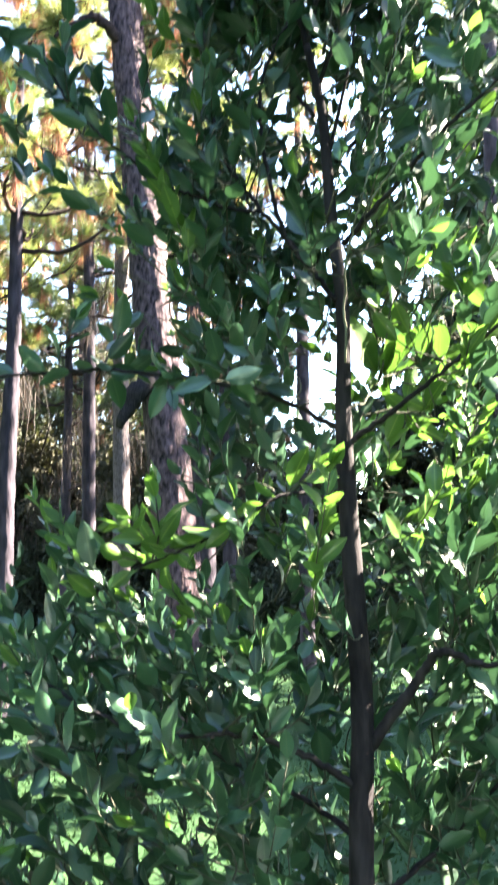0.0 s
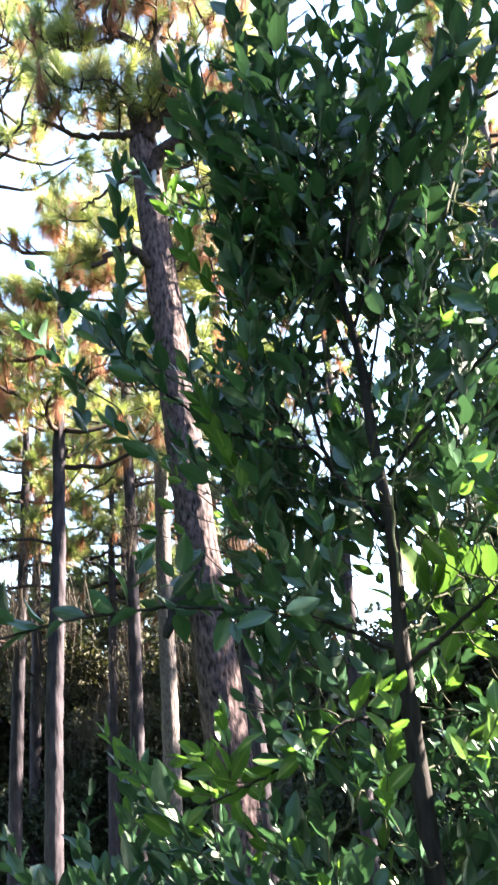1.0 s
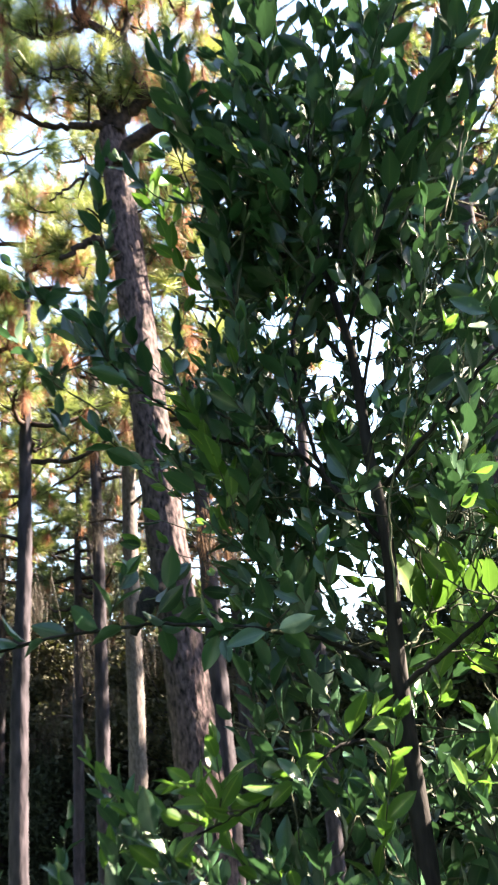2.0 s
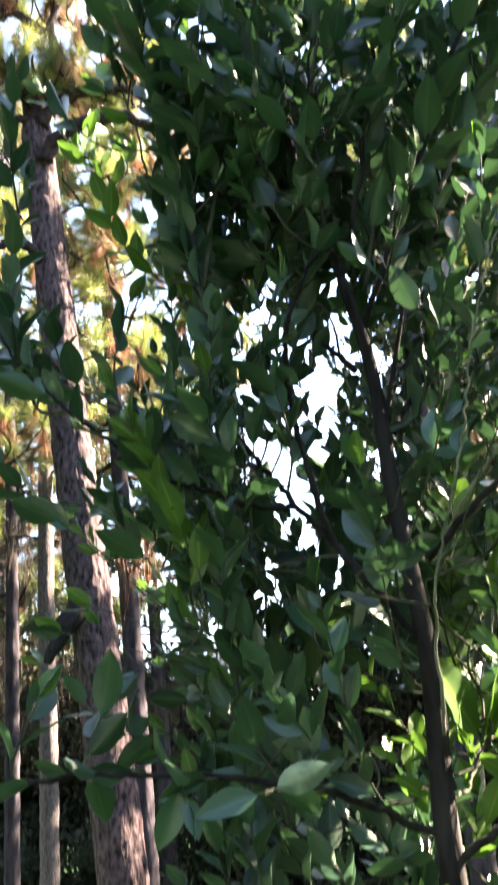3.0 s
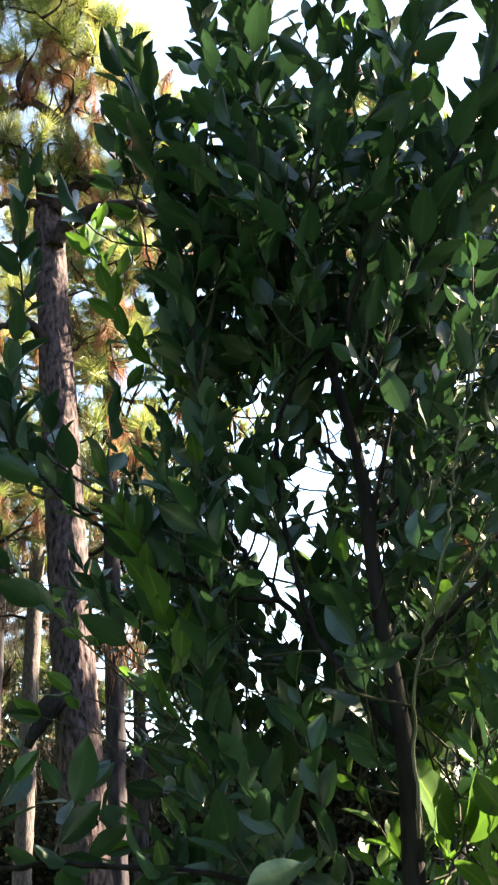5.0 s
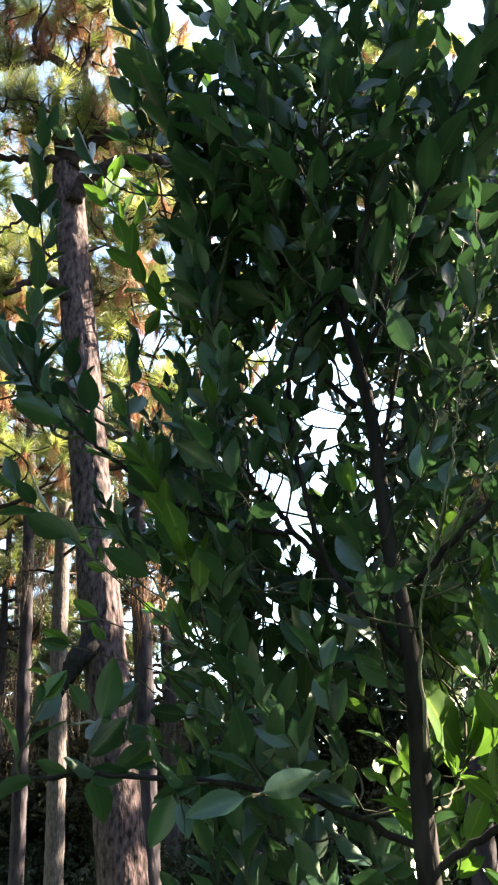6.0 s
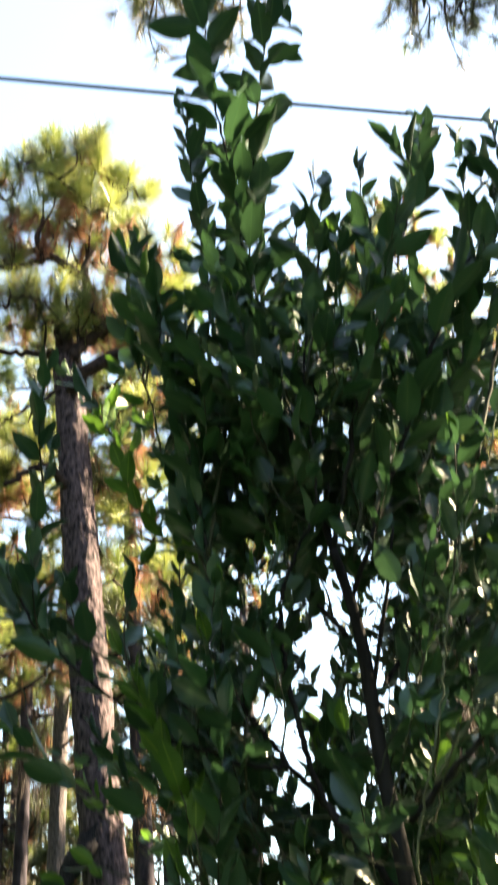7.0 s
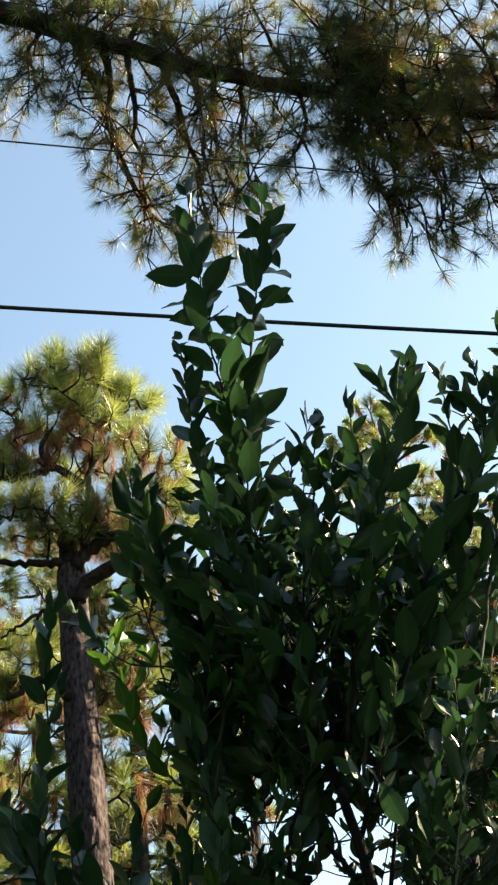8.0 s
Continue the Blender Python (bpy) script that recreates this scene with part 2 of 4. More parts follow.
def limb_with_tufts(tree, green, dead, start, way, length, thick, tufts, count, needle, width, rise=0.35, dead_share=0.2, sub=5, sides=6, joined=None):
    """A limb with its side twigs and a tuft at the end of each."""
    wood = joined or Geo()
    way = unit(way)
    side = unit(np.cross(way, (0, 0, 1)))
    end = np.asarray(start) + way * length
    mid = (np.asarray(start) + end) / 2 + side * rng.normal(0, 0.07 * length) - np.array((0, 0, 0.06 * length))
    end = end + np.array((0, 0, rise * length))
    p = curve([start, mid, end], 9)
    p[1:-1] += rng.normal(0, 0.018 * length, (7, 3))
    tube(wood, p, (thick, thick * 0.7, thick * 0.25), sides, 0.1)
    for k in range(sub):
        s = 0.3 + 0.7 * (k + rng.random() * 0.8) / sub
        b = p[min(8, int(s * 8))]
        d = unit(way * 0.8 + side * rng.choice((-1, 1)) * rng.uniform(0.4, 1.1) + np.array((0, 0, rng.uniform(-0.1, 0.9))))
        ln = length * rng.uniform(0.18, 0.4) * (1.2 - 0.5 * s)
        q = curve([b, b + d * ln * 0.5 + rng.normal(0, 0.05 * ln, 3), b + d * ln + np.array((0, 0, 0.2 * ln))], 5)
        tube(wood, q, (thick * 0.35, thick * 0.14), 4)
        for j in range(tufts):
            at = q[-1] if j == 0 else q[rng.integers(2, 5)] + rng.normal(0, 0.09, 3)
            w = unit(d + rng.normal(0, 0.5, 3) + np.array((0, 0, 0.5)))
            needles(green, at + w * 0.05, w, count, needle, width)
            if rng.random() < dead_share:
                needles(dead, at - np.array((0, 0, 0.04)), np.array((0, 0, -1)) + rng.normal(0, 0.25, 3), int(count * 0.8), needle, width, 0.4, 0.4)
    needles(green, p[-1], way + np.array((0, 0, 0.6)), count, needle, width)
    if not joined:
        part("limb", wood, PINE_LIMB, tree)


def moss_on(geo, at, count, length, width):
    """Strands that hang from a limb."""
    b = np.asarray(at)[None] + rng.normal(0, 1, (count, 3)) * (0.13, 0.1, 0.16)
    t = b - np.stack([np.zeros(count), np.zeros(count), length * rng.uniform(0.1, 1, count) ** 1.6], 1) + rng.normal(0, 0.09, (count, 3))
    w = np.stack([rng.uniform(-1, 1, count), rng.uniform(-1, 1, count), np.zeros(count)], 1)
    w *= width / 2 / (np.linalg.norm(w, axis=1)[:, None] + 1e-9)
    geo.add_tris(np.stack([b - w, b + w, t], 1).reshape(-1, 3))


def build_leaning_pine():
    base = (-1.02, 11.6, 0)
    pine = thing("pine_tree", base, "tall leaning pine with flaky reddish bark and brown dead needles", "pine tree", "pines on the lawn")
    line = [(-0.98, 11.6, -0.05), (-1.2, 11.6, 2.6), (-1.42, 11.6, 5.0), (-1.62, 11.6, 7.4), (-1.78, 11.6, 9.35)]
    g = Geo()
    bark_trunk(g, line, (0.26, 0.225, 0.205, 0.19, 0.165), 56, 460, 0.016)
    part("trunk", g, PINE_BARK, pine, "flaky plated reddish-grey bark")
    g = Geo()
    tube(g, curve([line[-1], (-1.86, 11.66, 9.85), (-1.98, 11.75, 10.3), (-1.85, 11.8, 10.8)], 14), (0.15, 0.07, 0.03), 10, 0.08)
    part("leader", g, PINE_LIMB, pine)
    g = Geo()
    tube(g, curve([(-1.28, 11.55, 3.95), (-1.45, 11.45, 3.7), (-1.6, 11.42, 3.52), (-1.72, 11.4, 3.25)], 10), (0.15, 0.13, 0.09, 0.03), 11, 0.34)
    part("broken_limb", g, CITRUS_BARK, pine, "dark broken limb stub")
    green, dead = Mixed(3, (0.4, 0.38, 0.22)), Geo()
    fixed = [
        ((-1.7, 11.5, 9.3), [(-1.6, 11.5, 9.48), (-1.36, 11.5, 9.69), (-1.1, 11.5, 9.73), (-0.82, 11.45, 9.7), (-0.45, 11.4, 9.5)], 0.085),
        ((-1.66, 11.45, 8.8), [(-1.55, 11.4, 9.02), (-1.22, 11.35, 9.2), (-0.85, 11.3, 9.24), (-0.56, 11.3, 9.16), (-0.24, 11.2, 8.78)], 0.1),
        ((-1.36, 11.5, 9.68), [(-1.42, 11.5, 10.0), (-1.58, 11.5, 10.48), (-1.8, 11.5, 10.72), (-2.08, 11.5, 10.93), (-2.2, 11.55, 11.2), (-2.15, 11.6, 11.6)], 0.07),
        ((-1.6, 11.5, 10.5), [(-1.55, 11.6, 10.9), (-1.45, 11.7, 11.4), (-1.3, 11.75, 11.9)], 0.05),
        ((-2.0, 11.5, 10.88), [(-2.35, 11.5, 10.75), (-2.7, 11.45, 10.72), (-3.1, 11.4, 10.95)], 0.05),
        ((-1.8, 11.5, 9.36), [(-2.1, 11.5, 9.42), (-2.5, 11.5, 9.44), (-3.0, 11.45, 9.7)], 0.055),
        ((-1.75, 11.5, 8.95), [(-1.98, 11.4, 8.72), (-2.2, 11.35, 8.55), (-2.5, 11.3, 8.3)], 0.03),
        ((-1.7, 11.5, 7.55), [(-1.9, 11.35, 7.75), (-2.1, 11.3, 7.72), (-2.35, 11.2, 7.5)], 0.07),
    ]
    nodes = [curve([line[-1], (-1.86, 11.66, 9.85), (-1.98, 11.75, 10.3), (-1.85, 11.8, 10.8)], 14)]
    for start, rest, thick in fixed:
        wood = Geo()
        p = curve([start, *rest], 22)
        p[1:-1] += rng.normal(0, 0.014, (20, 3))
        tube(wood, p, (thick, thick * 0.8, thick * 0.4), 9, 0.12)
        part("limb", wood, PINE_LIMB, pine, "twisted bare brown limb")
        nodes.append(p)
    nodes.append(np.stack([np.linspace(-1.5, -1.76, 16), np.full(16, 11.65), np.linspace(6.2, 9.2, 16)], 1))
    nodes, twigs = np.concatenate(nodes), Geo()
    # pads of foliage: centre, half sizes, tufts, share of brown ones, how far the tufts keep to the upper outside
    pads = [((-1.7, 11.6, 11.75), (1.12, 1.15, 0.92), 140, 0.12, 0.75), ((-1.8, 11.5, 11.2), (1.1, 0.9, 0.3), 34, 0.85, 0.1), ((-2.85, 11.6, 11.0), (0.5, 0.8, 0.5), 26, 0.4, 0.4),
            ((-2.25, 11.55, 9.95), (0.95, 0.9, 0.42), 54, 0.4, 0.5), ((-0.75, 11.6, 10.5), (0.65, 0.8, 0.95), 54, 0.45, 0.4), ((-1.5, 11.4, 9.85), (0.55, 0.5, 0.25), 20, 0.5, 0.3),
            ((-1.05, 11.9, 7.95), (0.45, 0.5, 0.65), 26, 0.65, 0.2), ((-2.3, 12.2, 8.3), (0.9, 0.7, 0.8), 34, 0.3, 0.2), ((-0.45, 12.0, 8.9), (0.6, 0.6, 0.5), 18, 0.45, 0.2), ((-1.0, 12.1, 6.5), (0.6, 0.5, 0.5), 16, 0.3, 0.2)]
    for centre, half, n, brown, shell in pads:
        o = rng.normal(0, 1, (n, 3))
        o /= np.linalg.norm(o, axis=1)[:, None]
        o[:, 2] = np.where(rng.random(n) < shell, np.abs(o[:, 2]), o[:, 2])
        at = np.array(centre) + o * np.array(half) * (rng.random((n, 1)) ** (0.2 + 0.4 * (1 - shell)))
        for k in np.argsort(np.linalg.norm(at - np.array((-1.75, 11.6, 10.2)), axis=1)):
            e = at[k]
            near = nodes[np.argmin(np.linalg.norm(nodes - e + np.array((0, 0, 0.25)), axis=1))]
            out = unit(o[k] * 0.6 + np.array((0, 0, 0.75)) + rng.normal(0, 0.2, 3))
            q = curve([near, near * 0.45 + e * 0.55 + rng.normal(0, 0.06, 3) - np.array((0, 0, 0.06)), e], 7)
            tube(twigs, q, (0.02, 0.011, 0.008), 5)
            nodes = np.concatenate([nodes, q[2:]])
            if rng.random() < brown:
                needles(dead, e, np.array((0, 0, -1)) + rng.normal(0, 0.3, 3), 120, 0.29, 0.0065, 0.5, 0.35, 0.2)
                if rng.random() < 0.5:
                    brush(green, e + out * 0.08, out, 90, 0.28, 0.0065)
            else:
                brush(green, e, out, 190, 0.33, 0.0065)
    part("branchwork", twigs, PINE_LIMB, pine, "thin crooked twigs", "stuff")
    for g, mat, label in zip(green.geos, (BRIGHT_NEEDLE, NEEDLE, DARK_NEEDLE), ("bright yellow-green needle tufts", "olive needle tufts", "dark green needle tufts")):
        part("needles", g, mat, pine, label, "stuff", False)
    part("dead_needles", dead, DEAD, pine, "hanging rusty brown dead needles", "stuff", False)


def build_pine(base, lean, radius, height, crown_low, reach, limbs, label, bark, mat, needle=0.26, width=0.011, count=34, tufts=2, sub=5, moss=0, dead_share=0.15, group="pines on the lawn", moss_mat=None):
    pine = thing("pine_tree", (base[0], base[1], 0), label, "pine tree", group)
    x, y = base
    line = [(x, y, -0.05), (x + lean * 0.35, y, height * 0.35), (x + lean * 0.75, y, height * 0.7), (x + lean, y, height)]
    g = Geo()
    p = curve(line, 60)
    p[1:-1, :2] += np.cumsum(rng.normal(0, 0.012, (58, 2)), axis=0) * 0.35
    far = "far" in group
    if group == "pines on the lawn":
        bark_trunk(g, p[::6], (radius * 1.15, radius, radius * 0.75, radius * 0.2), 22, 200, 0.012)
    else:
        tube(g, p, (radius * 1.15, radius, radius * 0.75, radius * 0.2), 16, 0.06)
    part("trunk", g, bark, pine)
    wood, green, dead, hang = Geo(), Mixed(2, (0.7, 0.3)), Geo(), Geo()
    for k in range(limbs):
        u = (k + rng.random()) / limbs
        z = crown_low + (height - crown_low) * u
        c = p[min(59, int(59 * z / height))]
        a = k * 2.4 + rng.normal(0, 0.4)
        limb_with_tufts(pine, green, dead, c, (math.cos(a), math.sin(a), 0.1), reach * rng.uniform(0.55, 1) * (1 - 0.6 * u**2), 0.04, tufts, count, needle, width, 0.22, dead_share, sub, 5, wood if far else None)
    for k in range(moss):
        z = crown_low * rng.uniform(0.55, 1.05)
        c = p[min(59, int(59 * z / height))]
        a = rng.uniform(0, 6.28)
        d = np.array((math.cos(a), math.sin(a), 0.1))
        e = c + d * rng.uniform(0.4, 1.3)
        tube(wood, curve([c, (c + e) / 2 + (0, 0, 0.06), e], 5), (0.03, 0.01), 5)
        for s in (0.5, 0.75, 1.0):
            moss_on(hang, c + (e - c) * s, 44, 0.75, 0.011)
    if wood.count:
        part("branchwork", wood, PINE_LIMB, pine, "", "stuff")
    for g, shade in zip(green.geos, (mat, BRIGHT_NEEDLE if mat is NEEDLE else NEEDLE)):
        if g.count:
            part("needles", g, shade, pine, "long needle tufts", "stuff", False)
    if dead.count:
        part("dead_needles", dead, DEAD, pine, "rusty brown dead needles", "stuff", False)
    if moss:
        part("moss", hang, moss_mat or MOSS, pine, "rusty hanging dead strands" if moss_mat else "grey-tan strands of hanging moss", "stuff", False)
    return pine


build_leaning_pine()
build_pine((-3.35, 13.0), 0.15, 0.1, 9.4, 5.4, 1.6, 22, "slim straight pine with a ragged crown and hanging moss", GREY_BARK, NEEDLE, needle=0.3, width=0.0075, count=110, tufts=1, sub=6, moss=3, dead_share=0.8)
build_pine((-3.45, 19.0), 0.0, 0.11, 15, 6.8, 2.2, 26, "slim grey pine trunk behind the leaning pine", GREY_BARK, DARK_NEEDLE, moss=4, dead_share=0.3)
build_pine((-2.62, 17.2), 0.1, 0.125, 15, 6.6, 2.0, 24, "slim pine trunk lit along one side, sunlight put into its pale bark", SUNLIT_BARK, DARK_NEEDLE, moss=4, dead_share=0.3)
build_pine((-1.12, 15.4), -0.3, 0.13, 13, 6.0, 1.9, 44, "straight pine trunk standing behind the citrus", GREY_BARK, NEEDLE, needle=0.3, count=60, tufts=3, moss=3, dead_share=0.4, moss_mat=RUST_MOSS)
build_pine((3.3, 16.5), 0.0, 0.17, 15.5, 9.9, 2.5, 40, "pine with sunlit and brown needles behind the citrus", GREY_BARK, NEEDLE, count=70, tufts=3, moss=4, dead_share=0.45)
build_pine((-5.4, 16.0), 0.3, 0.17, 17.5, 11.3, 2.3, 40, "tall pine with a sunlit spreading crown", PINE_BARK, NEEDLE, needle=0.34, width=0.009, count=100, tufts=2, moss=0, dead_share=0.25)
build_pine((-5.7, 19.5), 0.3, 0.11, 11.5, 5.6, 2.2, 34, "slim pine with blue-green and rusty needles", GREY_BARK, NEEDLE, needle=0.3, width=0.012, count=70, tufts=3, moss=5, dead_share=0.4)
build_pine((-4.5, 22.0), 0.1, 0.1, 10.2, 5.0, 2.0, 34, "slim shaded pine with blue-green needles", GREY_BARK, DARK_NEEDLE, width=0.013, count=70, tufts=3, moss=5, dead_share=0.12)
build_pine((0.3, 21.0), 0.1, 0.13, 13, 8.6, 1.3, 16, "far pine with hanging moss", GREY_BARK, NEEDLE, moss=8, dead_share=0.4, width=0.016, group="far pines")
for x, y, h in ((-6.6, 24, 14), (-8.5, 21, 15), (-4.9, 27, 14), (-1.9, 26, 13), (6.6, 24, 13), (6.0, 21, 14), (-10.5, 28, 16), (-3.2, 33, 15), (9.0, 27, 15), (-1.2, 23, 11.5)):
    build_pine((x, y), rng.uniform(-0.3, 0.3), rng.uniform(0.09, 0.14), h, h * 0.36, 2.4, 30, "far slender pine with a thin crown and moss", GREY_BARK, DARK_NEEDLE if x > -8 else NEEDLE, width=0.017, count=60, tufts=3, moss=6, dead_share=0.15, group="far pines")


def build_overhead_pine():
    """The near pine whose limb hangs over the citrus; its trunk stands aside."""
    pine = thing("pine_tree", (-6.2, 4.6, 0), "near pine whose dark limb hangs over the citrus tree", "pine tree", "near pines")
    g = Geo()
    bark_trunk(g, [(-6.2, 4.6, -0.05), (-6.1, 4.6, 6), (-6.0, 4.6, 12), (-5.9, 4.6, 17)], (0.3, 0.26, 0.2, 0.06), 24, 120, 0.014)
    part("trunk", g, PINE_BARK, pine)
    green, dead = Mixed(3, (0.42, 0.14, 0.44)), Geo()

    def bough(line, i, way, ln, twigs, wood):
        b, w = line[i], unit(way)
        q = curve([b, b + w * ln * 0.5 + rng.normal(0, 0.06, 3), b + w * ln], 10)
        q[1:-1] += rng.normal(0, 0.016, (8, 3))
        tube(wood, q, (0.016 + 0.014 * ln, 0.007 + 0.008 * ln, 0.006), 6, 0.1)
        for k in range(twigs):
            s = q[rng.integers(0, 10)]
            d = unit(w * 0.45 + rng.normal(0, 0.75, 3))
            e = s + d * rng.uniform(0.15, 0.55)
            h = (s + e) / 2 + rng.normal(0, 0.04, 3)
            tube(wood, curve([s, h, e], 5), (0.01, 0.006, 0.004), 4)
            brush(green, e, d + np.array((0, 0, 0.2)), 82, 0.165, 0.004)
            if rng.random() < 0.85:
                f = h + unit(d + rng.normal(0, 0.8, 3)) * rng.uniform(0.08, 0.2)
                tube(wood, np.array((h, (h + f) / 2 + rng.normal(0, 0.01, 3), f)), (0.006, 0.004), 4)
                brush(green, f, f - h, 66, 0.155, 0.004)
            if rng.random() < 0.2:
                needles(dead, s, rng.normal(0, 1, 3), 26, 0.15, 0.0035, 0.9)

    main = curve([(-6.1, 4.6, 11.6), (-3.6, 4.8, 11.3), (-1.5, 5.1, 10.5), (-0.81, 5.23, 10.27), (0.4, 5.47, 9.9), (1.22, 5.56, 9.74), (1.67, 5.62, 9.64), (2.51, 5.7, 9.5), (3.7, 5.85, 9.4), (5.0, 5.9, 9.7)], 50)
    main[1:-1] += rng.normal(0, 0.012, (48, 3))
    second = curve([(1.3, 5.58, 9.73), (1.55, 5.9, 9.9), (2.0, 6.2, 10.0), (2.9, 6.5, 10.0), (4.0, 6.8, 10.2)], 14)
    third = curve([(-6.0, 4.6, 12.6), (-3.0, 4.6, 12.4), (-0.9, 4.7, 12.1), (0.8, 4.8, 11.9), (2.2, 4.9, 11.6), (3.8, 5.0, 11.4)], 40)
    for line, radii, low, high in ((main, (0.13, 0.095, 0.07, 0.055, 0.04, 0.02), 12, 49), (second, (0.05, 0.02), 2, 14), (third, (0.12, 0.07, 0.03), 14, 39)):
        wood = Geo()
        tube(wood, line, radii, 9, 0.1)
        if line is main:
            set_ways = [(13, (-0.1, 0.65, -0.75), 0.5), (15, (0.15, 0.65, -0.75), 0.55), (16, (0.3, 0.65, -0.75), 1.7), (17, (0.22, 0.65, -0.75), 1.5), (18, (0.05, 0.65, -0.75), 1.3), (19, (0.2, 0.65, -0.75), 1.45), (20, (0.1, 0.65, -0.75), 1.1), (21, (0.1, 0.65, -0.75), 1.0), (22, (0.05, 0.65, -0.75), 0.8), (25, (-0.2, 0.65, -0.75), 0.5), (27, (0.15, 0.65, -0.75), 0.65), (29, (0.3, 0.65, -0.75), 0.95), (30, (0.25, 0.65, -0.75), 1.1), (31, (0.35, 0.65, -0.75), 1.1), (33, (0.3, 0.65, -0.75), 1.0), (34, (0.4, 0.65, -0.75), 0.9), (36, (0.4, 0.65, -0.75), 0.8), (38, (0.4, 0.65, -0.75), 0.6), (40, (0.4, 0.65, -0.7), 0.55)]
            for i, way, ln in set_ways:
                bough(line, i, way, ln, 26, wood)
        for i in range(low, high):
            bough(line, i, (rng.normal(0.1, 0.4), rng.normal(-0.32, 0.22), rng.uniform(0.7, 1.1)), rng.uniform(0.5, 1.3), 16, wood)
        part("limb", wood, PINE_LIMB, pine, "crooked overhanging limb, coloured dark as seen against the light")
    for k in range(22):
        z = 11 + 6 * (k + rng.random()) / 22
        a = k * 2.4
        limb_with_tufts(pine, green, dead, (-6.0, 4.6, z), (math.cos(a), math.sin(a), 0.1), rng.uniform(1.2, 2.4), 0.045, 2, 30, 0.22, 0.014, 0.2, 0.1, 5, 5)
    for g, mat in zip(green.geos, (DARK_NEEDLE, NEEDLE, SUNLIT_TAN_NEEDLE)):
        part("needles", g, mat, pine, "dark backlit needle tufts, the sunlit ones coloured tan", "stuff", False)
    part("dead_needles", dead, DEAD, pine, "few brown needles", "stuff", False)


build_overhead_pine()
# unseen pines added on the sunny side; their crowns shade citrus and lawn
build_pine((5.83, 5.02), 0.2, 0.24, 14, 7.6, 2.2, 100, "broad pine added out of view to shade the citrus", PINE_BARK, NEEDLE, 0.24, 0.02, 34, 2, 6, group="near pines")
build_pine((6.4, 13.5), 0.1, 0.2, 10, 3.5, 2.8, 34, "pine added out of view for shade on the sunny side of the lawn", PINE_BARK, NEEDLE, 0.26, 0.03, 30, 2, 5, group="near pines")
build_pine((7.8, 18.7), 0.1, 0.2, 15, 4.0, 3.0, 34, "pine added out of view for shade on the sunny side of the lawn", PINE_BARK, NEEDLE, 0.26, 0.03, 30, 2, 5, group="near pines")
build_pine((11.5, 21.0), 0.1, 0.2, 15, 4.0, 3.0, 34, "pine added out of view for shade on the sunny side of the lawn", PINE_BARK, NEEDLE, 0.26, 0.03, 30, 2, 5, group="near pines")
build_pine((7.9, 7.55), -0.2, 0.22, 14, 7.5, 2.6, 40, "pine added out of view for shade on the sunny side of the lawn", PINE_BARK, NEEDLE, 0.24, 0.02, 30, 2, 5, group="near pines")


# ---- broadleaf shrubs and far trees ----
def leaf_cloud(geo, centre, size, count, leaf):
    c = rng.normal(0, 1, (count, 3))
    c *= (rng.random((count, 1)) ** 0.4) / np.linalg.norm(c, axis=1)[:, None]
    p = np.asarray(centre) + c * np.asarray(size) * (1 + 0.25 * rng.normal(0, 1, (count, 1)))
    a = rng.normal(0, 1, (count, 3))
    a /= np.linalg.norm(a, axis=1)[:, None]
    b = np.cross(a, rng.normal(0, 1, (count, 3)))
    b /= np.linalg.norm(b, axis=1)[:, None]
    s = leaf * rng.uniform(0.6, 1.3, (count, 1))
    v = np.stack([p - a * s, p - b * s * 0.45, p + b * s * 0.45, p + a * s, p + b * s * 0.45, p - b * s * 0.45], 1).reshape(-1, 3)
    v[:, 2] = np.maximum(v[:, 2], 0.03)
    geo.add_tris(v)


def build_broadleaf(name, base, height, spread, clumps, per, leaf, label, category, group, mat=None):
    ob = thing(name, (base[0], base[1], 0), label, category, group)
    wood, leaves = Geo(), Geo()
    top = np.array((base[0] + rng.normal(0, 0.2), base[1], height * 0.75))
    low = 0.06 if name == "shrub" else 0.3
    tube(wood, curve([(base[0], base[1], -0.05), (base[0] + 0.05, base[1], height * 0.4), top], 8), (0.03 * height * 0.6, 0.006 * height), 8, 0.1)
    for k in range(clumps):
        c = np.array((base[0] + rng.normal(0, 0.4) * spread, base[1] + rng.normal(0, 0.4) * spread, height * rng.uniform(low, 1.0)))
        b = np.array((base[0], base[1], min(c[2] * 0.8, height * 0.55)))
        tube(wood, curve([b, (b + c) / 2 + rng.normal(0, 0.1, 3), c], 5), (0.012 * height * 0.5, 0.004 * height * 0.5), 5)
        r = spread * rng.uniform(0.16, 0.32)
        leaf_cloud(leaves, c, (r, r, r * 0.75), per, leaf)
    part("trunk", wood, GREY_BARK, ob)
    part("crown", leaves, mat or SHADED_BROAD, ob, "uneven crown of small leaves", "stuff", False)


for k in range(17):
    build_broadleaf("shrub", (-11 + 1.45 * k + rng.normal(0, 0.4), 26 + rng.normal(0, 1.2)), rng.uniform(1.6, 2.9), 2.4, 27, 400, 0.07, "dense green shrub at the lawn's edge, shade put into its dark colour", "shrub", "shrubs at the lawn's edge")
